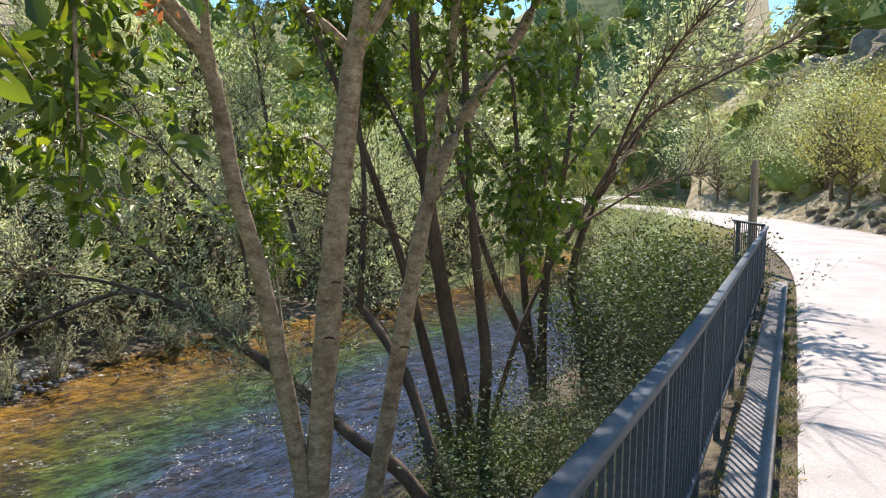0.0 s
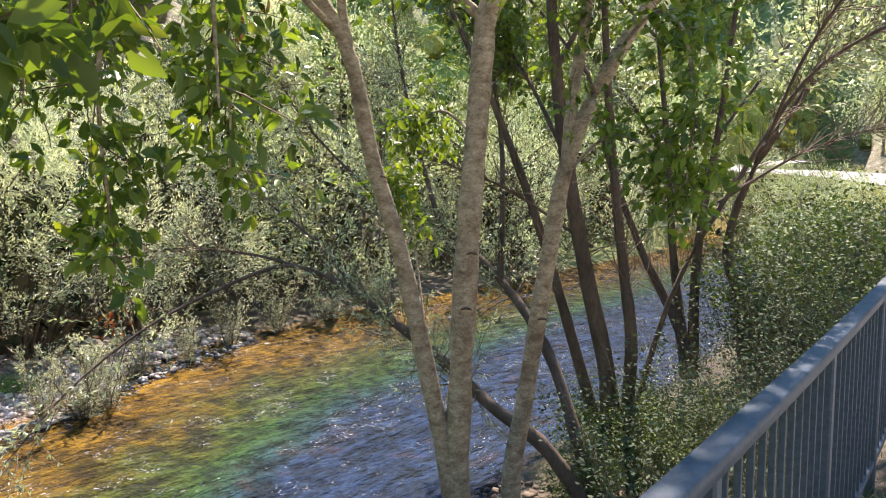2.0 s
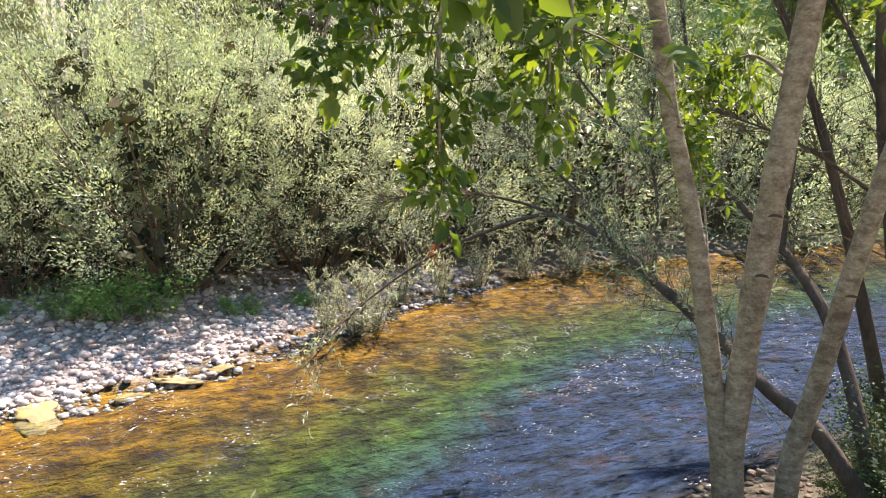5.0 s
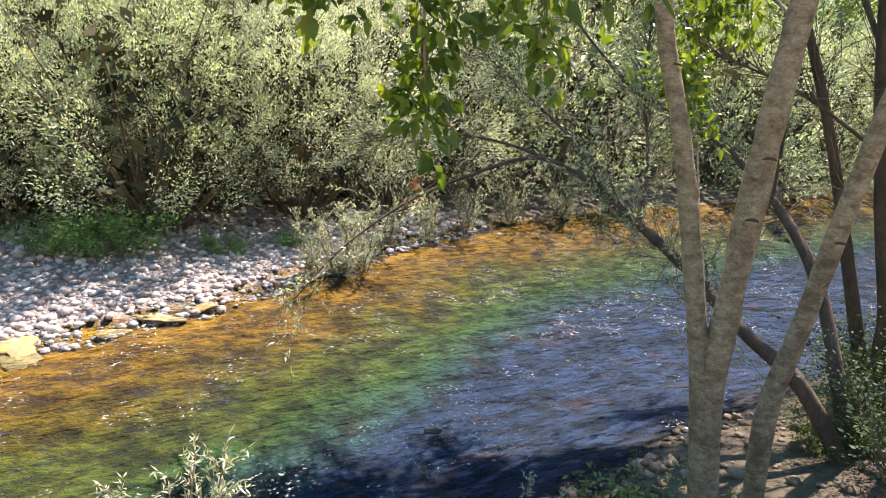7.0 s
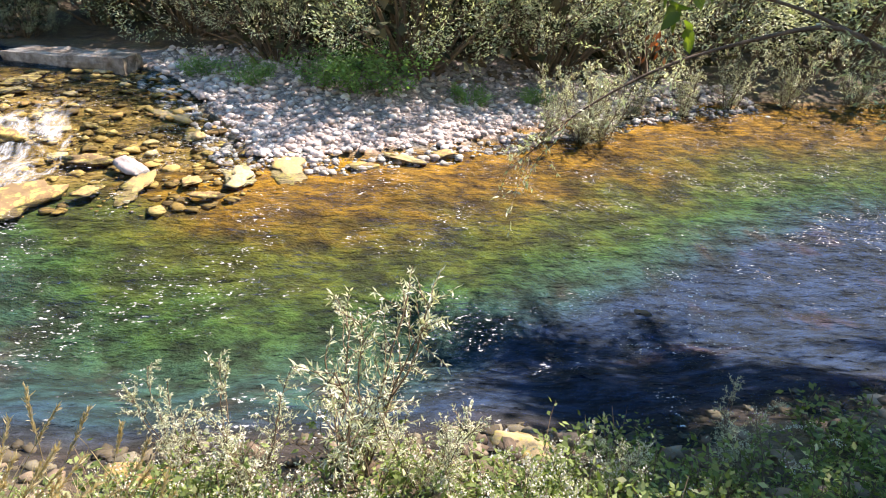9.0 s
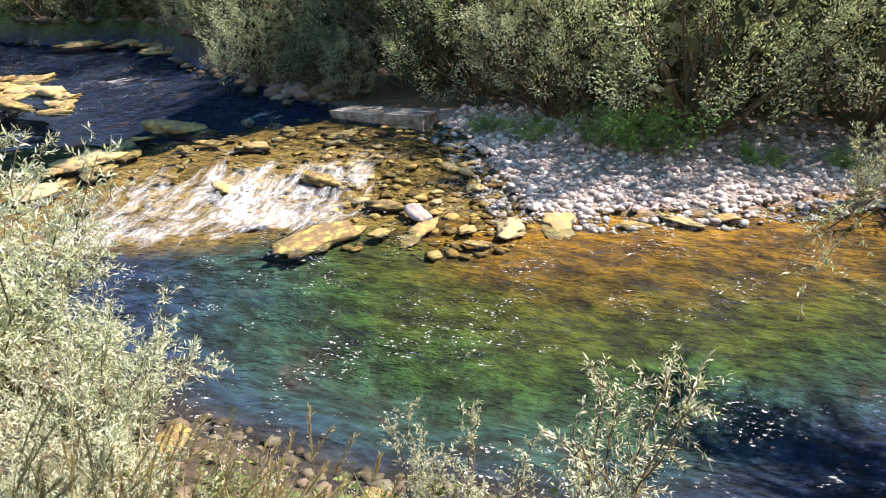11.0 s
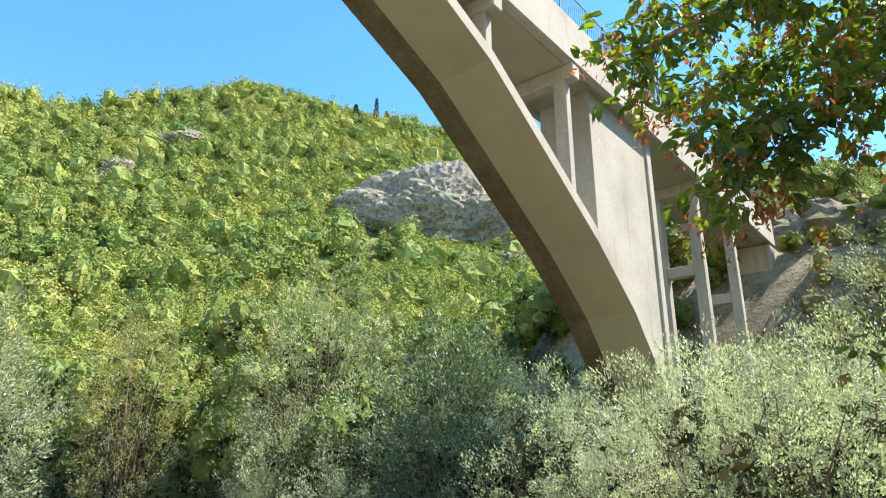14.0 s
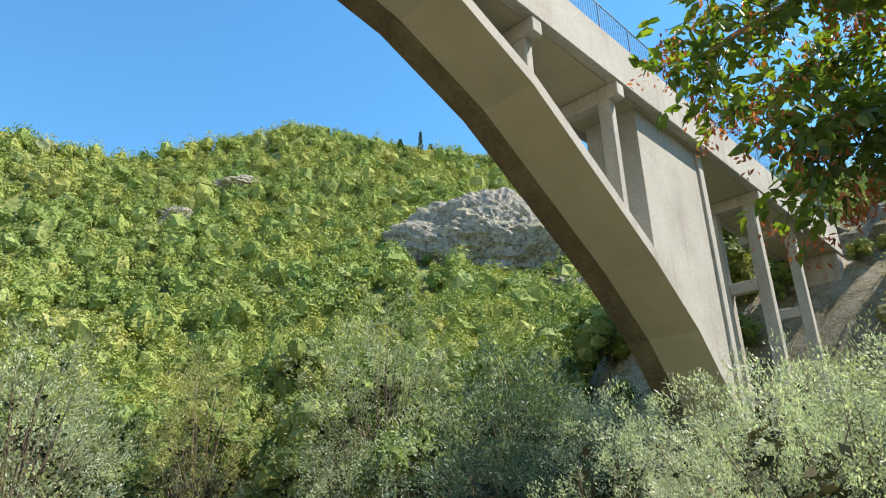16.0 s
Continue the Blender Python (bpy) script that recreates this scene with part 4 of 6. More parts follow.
def make_tree(name, label, category, group, mats, seed, at, height, leaf, boughs, per, slim=0.36, core=True):
    """A broadleaf tree: trunk, limbs to each bough, and a crown of leafy boughs."""
    rng = np.random.default_rng(seed)
    trunk = crooked((0, 0, -0.4), (rng.normal(0, 0.06), rng.normal(0, 0.06), 1), height * 0.85, rng, 6, 0.06, 0.02)
    c, d, r = lobe_set(rng, boughs, -0.7)
    w = height * slim
    c, r = c * [w, w, height * 0.42] + [0, 0, height * 0.56], r * w
    wood = []
    for q in c:
        a = along_line(trunk, np.array([max(0.2, (q[2] / height) * 0.8)]))[0][0]
        wood.append(([a, (a + q) / 2 + [0, 0, -0.1], q], (0.010 * height, 0.006 * height, 0.01)))
    ob = thing(name, label, category, group, at)
    part("trunk", tubes([(trunk, taper(height * 0.017, 0.02, len(trunk)))], 6), mats[0], ob)
    part("limb", tubes(wood, 3), mats[0], ob)
    V, F, who = crown_mesh(c, d, r, per, leaf, rng, core)
    part("crown", mesh_of("crown", V, F, mats[1], True), None, ob)
    return ob


HT = [make_tree("broadleaf_tree", label, "tree", "trees on the valley side", (MAT_TWIG, leaf), 30 + i, pose(-34 - 3 * i, -27 + 12 * i, 0), 6.5, 0.28, 20, 50, slim) for i, (leaf, slim, label) in enumerate(((MAT_HILL, 0.36, "yellow-green broadleaf tree on the wooded valley side"), (MAT_HILL, 0.42, "spreading yellow-green broadleaf tree on the valley side"), (MAT_GREEN, 0.36, "fresh green broadleaf tree on the wooded valley side"), (MAT_HILL, 0.30, "slender yellow-green tree on the wooded valley side")))]
for o in HT:
    o.location.z = float(land(o.location.x, o.location.y)) - 0.1
taken = np.array([(o.location.x, o.location.y, 2.2) for o in HT] + [(-35.6, -21.4, 4.0), (-32.6, -33.2, 2.6), (-28.6, -10.2, 2.6)])


def free_ground(x, y, az, r, margin=3.5):
    """Where trees of the valley side may stand."""
    u, v = -0.946 * x + 0.325 * y, -0.325 * x - 0.946 * y
    ok = ~in_river(x, y) & (np.abs(x - road_middle(y)) > 4.2) & ~((v > 6.2) & (v < 12.0) & (u > 14) & (u < 41))
    ok &= np.minimum(line_distance(x, y, FAR_BANK), line_distance(x, y, NEAR_BANK)) > margin
    for ra, rr, w in CRAGS:
        ok &= ~((np.abs(az - ra) < w * 0.9) & (r > rr - (1.9 * w if w > 5 else 5)) & (r < rr + w))
    return ok


def spaced(n, az_lo, az_hi, r_lo, r_hi, power, s0, s1, pack):
    """Random places for crowns, none crowding another: rows of x, y and crown radius."""
    global taken
    az, r = rng.uniform(az_lo, az_hi, n), r_lo + (r_hi - r_lo) * rng.random(n) ** power
    x, y, cr = -r * np.sin(np.radians(az)), r * np.cos(np.radians(az)), rng.uniform(s0, s1, n)
    ok = free_ground(x, y, az, r) & ~((az < 91) & (az > 60) & (r < 50))
    out = []
    for px, py, pr in zip(x[ok], y[ok], cr[ok]):
        if np.all(np.hypot(taken[:, 0] - px, taken[:, 1] - py) > pack * (taken[:, 2] + pr)):
            taken = np.concatenate([taken, [(px, py, pr)]])
            out.append((px, py, pr))
    return np.array(out)


for n, (x, y, cr) in enumerate(spaced(1500, 78, 152, 33, 72, 0.7, 1.5, 3.0, 0.62)[:140]):
    k = cr / 2.2
    o = copy_thing(HT[int(rng.integers(0, 4))], pose(x, y, float(land(x, y)) - 0.2, 0, 0, rng.uniform(0, 360)))
    o.scale = (k, k, k * rng.uniform(0.8, 1.15))
for n, (x, y, cr) in enumerate(spaced(160, -4, 72, 44, 96, 0.8, 1.8, 3.0, 0.62)[:40]):
    o = copy_thing(HT[n % 4], pose(x, y, float(land(x, y)) - 0.1, 0, 0, rng.uniform(0, 360)))
    o.scale = (cr / 2.2,) * 3

# small trees at the foot of the crag
for n in range(16):
    az, r = CRAGS[0][0] - 8 + 16 * rng.random(), CRAGS[0][1] - 15 + 8 * rng.random()
    x, y = -r * math.sin(radians(az)), r * math.cos(radians(az))
    k = rng.uniform(0.35, 0.6)
    o = copy_thing(HT[n % 4], pose(x, y, float(land(x, y)) - 0.1, 0, 0, rng.uniform(0, 360)))
    o.scale = (k * 1.1, k * 1.1, k)

# woods further up, which nobody could count
def woods(name, label, rows, per, leaf, lift=0.7):
    """Crowns with uneven, bulging outsides and loose leaf sprays over them."""
    x, y, cr = np.asarray(rows).T
    n = len(x)
    g, q = CORE
    tall = rng.uniform(0.8, 1.35, (n, 1))
    fa, fb, fc = rng.uniform(0, 6.28, (3, n, 1))

    def bulge(d):
        return 1 + 0.17 * np.sin(3.1 * d[..., 0] + 2.0 * d[..., 2] + fa) + 0.15 * np.sin(4.3 * d[..., 1] - 3.0 * d[..., 0] + fb) + 0.13 * np.sin(5.0 * d[..., 2] + 3.7 * d[..., 1] + fc)

    mid = np.stack([x, y, land(x, y) + cr * lift], -1)[:, None]
    grow = lambda d, k: mid + d * (cr[:, None] * bulge(d) * k)[..., None] * np.stack([np.ones_like(tall), np.ones_like(tall), tall], -1)
    G = np.broadcast_to(g, (n, len(g), 3))
    core = grow(G, rng.uniform(0.62, 0.78, (n, len(g)))).reshape(-1, 3)
    d = rng.normal(0, 1, (n, per, 3)) + [0, 0, 0.5]
    d /= np.linalg.norm(d, axis=2)[:, :, None]
    pos = grow(d, rng.uniform(0.80, 1.14, (n, per))).reshape(-1, 3)
    out = d.reshape(-1, 3) + rng.normal(0, 0.4, (n * per, 3))
    t1 = np.cross(out, rng.normal(0, 1, out.shape))
    t1 /= np.linalg.norm(t1, axis=1)[:, None] + 1e-9
    t2 = np.cross(out, t1)
    t2 /= np.linalg.norm(t2, axis=1)[:, None] + 1e-9
    size = leaf * rng.uniform(0.5, 1.3, (len(pos), 1))
    cards = np.stack([pos - t1 * size * 0.5, pos + t2 * size * 0.34 - out * size * 0.12, pos + t1 * size * 0.5, pos - t2 * size * 0.34 - out * size * 0.12], 1).reshape(-1, 3)
    F = np.concatenate([(q[None] + (np.arange(n) * len(g))[:, None, None]).reshape(-1, 4), np.arange(len(cards)).reshape(-1, 4) + len(core)])
    # Farther crowns go paler and bluer, greyer scrub and haze put into colour.
    up = smooth(85, 200, np.hypot(x, y))
    tone = np.clip(rng.random(n) * (0.82 - 0.2 * up) + 0.36 * up * rng.random(n) ** 0.6, 0, 1)
    tones = np.concatenate([np.repeat(tone, len(g)), np.repeat(tone, per * 4)])
    me = mesh_of(name, np.concatenate([core, cards]), F, MAT_YELLOW if "dry" in label else MAT_SCRUB, True)
    me.attributes.new("tone", "FLOAT", "POINT").data.foreach_set("value", tones.astype(np.float32))
    tagged(part(name, me, None), label, "woods", kind="stuff")


woods("hill_woods", "yellow-green trees and scrub covering the lower valley side", spaced(5200, 74, 158, 42, 112, 0.8, 1.3, 3.2, 0.55), 360, 0.42)
woods("far_woods", "dense scrub and small trees covering the hill", spaced(9000, 75, 157, 108, 214, 0.75, 1.5, 4.0, 0.54), 200, 0.7)
woods("far_woods", "scrub on the hill beyond the river bend", spaced(700, -14, 74, 80, 216, 0.8, 2.2, 4.2, 0.6), 90, 0.9)


def low_scrub(n, az_lo, az_hi, r_lo, r_hi, power, s0, s1):
    """Small bushes that may crowd together on the dry slopes."""
    az, r = rng.uniform(az_lo, az_hi, n), r_lo + (r_hi - r_lo) * rng.random(n) ** power
    x, y = -r * np.sin(np.radians(az)), r * np.cos(np.radians(az))
    ok = free_ground(x, y, az, r)
    return np.stack([x, y, rng.uniform(s0, s1, n)], -1)[ok]


woods("roadside_scrub", "dry yellowish scrub on the slope above the road", low_scrub(800, -26, 14, 19, 85, 1.2, 0.25, 1.0), 60, 0.17, 0.45)
woods("roadside_woods", "light yellow-green trees covering the hillside above the bend", low_scrub(460, -20, 22, 44, 150, 0.8, 1.6, 3.4), 130, 0.42)
woods("slope_scrub", "dry yellow shrubs among the rocks beside the abutment", low_scrub(170, 70, 91, 29, 52, 1.0, 0.3, 0.9), 70, 0.17, 0.45)

# conifers on the ridge
def conifer(x, y, h, w, label):
    ob = thing("conifer", label, "tree", "conifers on the hill", pose(x, y, float(land(x, y)) - 0.3))
    t = rng.random(700) ** 0.7
    a = rng.uniform(0, 2 * np.pi, 700)
    r = w * (1 - t) * rng.uniform(0.5, 1.0, 700) + 0.1
    part("trunk", tubes([([(0, 0, 0), (0, 0, h * 0.5), (0, 0, h)], (0.12, 0.08, 0.02))], 5), MAT_BARK_DARK, ob)
    part("crown", leaves(np.stack([r * np.cos(a), r * np.sin(a), 0.5 + t * (h - 0.5)], -1), np.stack([np.cos(a), np.sin(a), 0 * a - 0.2], -1), 0.55, 0.5, rng, spread=0.4), MAT_CONIFER, ob)


for az, r, h, w in ((117.6, 205, 13, 1.1), (116.6, 205, 8, 1.6), (119.6, 206, 8, 2.2), (109.5, 150, 9, 2.6), (111.0, 155, 8, 2.4), (108.4, 148, 10, 2.6), (96.5, 60, 10, 2.4), (98, 62, 9, 2.2), (84.5, 62, 10, 3.0), (82, 60, 8, 2.6), (80, 66, 9, 3.0)):
    conifer(-r * math.sin(radians(az)), r * math.cos(radians(az)), h, w, "dark conifer standing on the slope")


# ---- rock outcrops ----
def outcrop(az, r, size, seed, label, lift=0.0, turn=0.0, tilt=0.0):
    """A limestone mass with ledges, blocks and cracks, rounded off on top."""
    bm = bmesh.new()
    bmesh.ops.create_icosphere(bm, subdivisions=6 if size[0] > 5.2 else 4, radius=1.0)
    off = Vector((seed * 1.7, seed * 0.9, seed * 2.3))
    for v in bm.verts:
        d = v.co.copy()
        if d.z < 0:
            h = max(math.hypot(d.x, d.y), 0.2)
            d = Vector((d.x / h, d.y / h, d.z))
        p3 = Vector((d.x * size[0], d.y * size[1], d.z * size[2]))
        f = min(1.0, 5.0 / size[0])
        k = 1 + 0.30 * noise.noise(d * 1.5 + off) + 0.16 * noise.noise(d * 3.2 + off)
        block = noise.cell(Vector((p3.x * 0.55, p3.y * 0.55, p3.z * 0.9)) + off + 0.6 * noise.noise_vector(p3 * 0.5 + off))
        small = noise.cell(Vector((p3.x * 1.5, p3.y * 1.5, p3.z * 2.3)) + off + 0.5 * noise.noise_vector(p3 * 1.1 + off))
        crack = max(0.0, 1 - abs(noise.noise(Vector((p3.x * 0.6, p3.y * 0.6, p3.z * 0.25)) + off)) / 0.10)
        v.co = p3 * (k + f * (0.16 * block + 0.07 * small - 0.12 * crack))
        v.co.z += 0.25 * math.sin(p3.z * 2.2 + 2.0 * noise.noise(p3 * 0.3 + off))
    x, y = -r * math.sin(radians(az)), r * math.cos(radians(az))
    ob = part("rock_outcrop", bm, MAT_CLIFF)
    ob.matrix_basis = pose(x, y, float(land(x, y)) + lift, tilt, 0, az + turn)
    return tagged(ob, label, "rock", "limestone outcrops")


for (az, r, w), seed, label in zip(CRAGS, (1, 2, 3), ("weathered grey limestone crag among the scrub", "weathered grey limestone crag beside the arch", "pale limestone rocks high on the wooded hill")):
    wide = r * math.tan(radians(w))
    outcrop(az, r, (wide, wide * 0.6, wide * (0.72 if w > 5 else 0.6)), seed, label, -0.6, 0.0, 8)
far_r = slope_reach(133.4, 26.0)
outcrop(133.4, far_r, (far_r * 0.055, 4.5, far_r * 0.016), 4, "pale limestone ledge high on the wooded hill", -0.3, 0.0, 25)
outcrop(-5.5, 52, (5.0, 2.5, 3.0), 8, "limestone rocks in the slope above the road", 0.5)
outcrop(-2.0, 55, (4.0, 2.0, 2.5), 9, "limestone rocks in the slope above the road", 1.5)
outcrop(79.5, 42, (4.2, 2.4, 2.6), 5, "tumbled limestone rocks beside the bridge abutment", 0.3)
outcrop(75.5, 41, (4.0, 2.4, 2.4), 6, "tumbled limestone rocks above the willows", 0.0)
outcrop(81.5, 45, (3.0, 2.0, 2.4), 7, "limestone rocks behind the bridge abutment", 0.6)


def rough_rock(seed):
    bm = bmesh.new()
    bmesh.ops.create_icosphere(bm, subdivisions=2, radius=1.0)
    off = Vector((seed * 3.1, seed, seed * 1.7))
    for v in bm.verts:
        v.co *= 1 + 0.5 * noise.noise(v.co * 1.2 + off) + 0.25 * noise.noise(v.co * 3.1 + off)
    me = bpy.data.meshes.new("slope_rock")
    bm.to_mesh(me)
    bm.free()
    me.materials.append(MAT_CLIFF)
    return me


SLOPE_ROCKS = [rough_rock(k) for k in range(1, 5)]


# twiggy trees and rocks on the slope above the bend
def on_slope(u0, y):
    return float(road_middle(y)) + u0, y


RT = [make_tree("roadside_tree", "pale twiggy tree with sparse yellowish leaves above the road", "tree", "trees above the bend", (MAT_TWIG, leaf), 130 + i, pose(0, 0, 0), 6.5, 0.13, 30, 110, 0.4, False) for i, leaf in enumerate((MAT_YELLOW, MAT_WILLOW))]
spots = [(6.4, 24), (5.6, 26), (6.0, 30), (5.6, 33), (4.0, 37), (7.5, 27), (8.5, 35), (5.2, 42), (9.0, 45), (-4.6, 31), (-5.0, 37), (-4.4, 43), (6.6, 22), (10.5, 30), (12, 40), (4.2, 48), (8, 54), (-4.5, 50), (4.4, 33), (4.6, 40), (6.4, 38), (5.0, 45), (7.0, 48), (3.8, 52), (6.2, 57), (-4.8, 26), (-4.4, 23.5), (4.5, 56), (5.5, 60), (5.0, 64), (7.0, 62), (6.0, 68), (8.5, 66), (5.0, 72), (9.0, 72), (11, 60), (12, 68), (4.5, 76), (8, 78), (14, 74)]
for n, (u0, y) in enumerate(spots):
    x, y = on_slope(u0, y)
    o = RT[n] if n < 2 else copy_thing(RT[n % 2], pose(0, 0, 0))
    o.matrix_basis = pose(x, y, float(land(x, y)) - 0.2, 0, 0, n * 77)
    s = (0.75 + 0.35 * ((n * 7) % 5) / 4) * (0.6 if u0 < 0 else 1.0)
    o.scale = (s, s, s)
for n in range(70):
    x, y = on_slope(3.1 + 3.2 * rng.random() ** 1.5, 17 + 30 * rng.random())
    k = rng.uniform(0.12, 0.42)
    ob = tagged(new("slope_rock", SLOPE_ROCKS[n % 4]), "pale limestone rock lying in the grassy bank", "rock", "rocks in the road bank")
    ob.matrix_basis = pose(x, y, float(land(x, y)) + 0.02, rng.uniform(-30, 30), rng.uniform(-30, 30), rng.uniform(0, 360)) @ Matrix.Diagonal((k, k, k * 0.7, 1))
# bushes round the abutment
for n in range(84):
    u0, v0 = rng.uniform(26, 46), rng.uniform(-6, 24)
    if 6.8 < v0 < 11.2 and u0 < 35.4:
        u0 += 8.5
    q = B0 + bd * u0 + bn * v0
    o = copy_thing(HT[n % 4], pose(q.x, q.y, float(land(q.x, q.y)) - 0.15, 0, 0, n * 61))
    s = rng.uniform(0.15, 0.42)
    o.scale = (s * 1.2, s * 1.2, s)
for n in range(60):
    u0, v0 = rng.uniform(25, 42), rng.uniform(-8, 7)
    q, k = B0 + bd * u0 + bn * v0, rng.uniform(0.4, 1.7)
    ob = tagged(new("slope_rock", SLOPE_ROCKS[n % 4]), "tumbled limestone rock on the dry slope beside the abutment", "rock", "rocks beside the abutment")
    ob.matrix_basis = pose(q.x, q.y, float(land(q.x, q.y)) + 0.05, rng.uniform(-30, 30), rng.uniform(-30, 30), rng.uniform(0, 360)) @ Matrix.Diagonal((k, k, k * 0.7, 1))

# ---- near trees ----
def broad_leaves(pos, along, size, rng, droop=0.5, spread=0.55, width=0.5):
    """Pointed broad leaflets folded along the midrib, hanging: vertices and quads."""
    n = len(pos)
    d = along + rng.normal(0, spread, (n, 3))
    d[:, 2] -= droop
    d /= np.linalg.norm(d, axis=1)[:, None] + 1e-9
    side = np.cross(d, rng.normal(0, 0.7, (n, 3)) + [0, 0, 1.0])
    side /= np.linalg.norm(side, axis=1)[:, None] + 1e-9
    up = np.cross(side, d)
    s = size * rng.uniform(0.6, 1.2, (n, 1))
    w = s * width * rng.uniform(0.85, 1.15, (n, 1))
    at = lambda t, k, h: pos + d * s * t + side * w * k + up * w * h
    v = np.stack([at(0, 0, 0), at(0.3, 0.5, 0.14), at(0.68, 0.36, 0.06), at(1.0, 0, -0.14), at(0.68, -0.36, 0.06), at(0.3, -0.5, 0.14)], 1).reshape(-1, 3)
    i = np.arange(n)[:, None] * 6
    f = np.concatenate([i + np.array([[0, 1, 2, 3]]), i + np.array([[0, 3, 4, 5]])])
    return v, f


def rounded(points, n):
    """A smooth line through a few control points."""
    p = np.asarray(points, float)
    t = np.linspace(0, len(p) - 1, n)
    out = []
    for u in t:
        i = min(int(u), len(p) - 2)
        f = u - i
        a, b, c, d = p[max(i - 1, 0)], p[i], p[i + 1], p[min(i + 2, len(p) - 1)]
        out.append(0.5 * (2 * b + (c - a) * f + (2 * a - 5 * b + 4 * c - d) * f * f + (3 * b - a - 3 * c + d) * f ** 3))
    return np.array(out)


def knobbly(line, r0, r1, rng):
    r = taper(r0, r1, len(line))
    return line, r * (1 + rng.normal(0, 0.05, len(line)))


rng = np.random.default_rng(21)
elder = thing("box_elder_tree", "slender many-stemmed box elder with smooth pale bark beside the river", "tree")
elder.location, elder.scale = (0.004, -0.001, 0.105), (0.94, 0.94, 0.94)
base = (-3.03, 4.04, -2.4)
stems = [
    ("trunk", [base, (-3.12, 3.86, -0.69), (-3.1, 3.86, 0.19), (-3.05, 3.89, 1.24), (-3.0, 3.94, 2.12), (-2.93, 3.97, 3.0)], 0.105, 0.08),
    ("trunk", [(-3.06, 4.0, -2.4), (-3.17, 3.82, -0.69), (-3.27, 3.71, 0.15), (-3.44, 3.55, 1.26), (-3.58, 3.41, 1.95), (-3.68, 3.30, 2.69), (-3.83, 3.12, 3.15)], 0.084, 0.052),
    ("trunk", [(-3.0, 4.52, -2.35), (-3.07, 4.51, -0.93), (-2.97, 4.57, -0.11), (-2.82, 4.67, 1.07), (-2.67, 4.75, 1.97), (-2.39, 4.91, 2.69), (-2.06, 5.06, 3.25)], 0.09, 0.05),
]
for name, pts, r0, r1 in stems:
    part(name, tubes([knobbly(rounded(pts, 30), r0, r1, rng)], 12), MAT_BARK, elder)
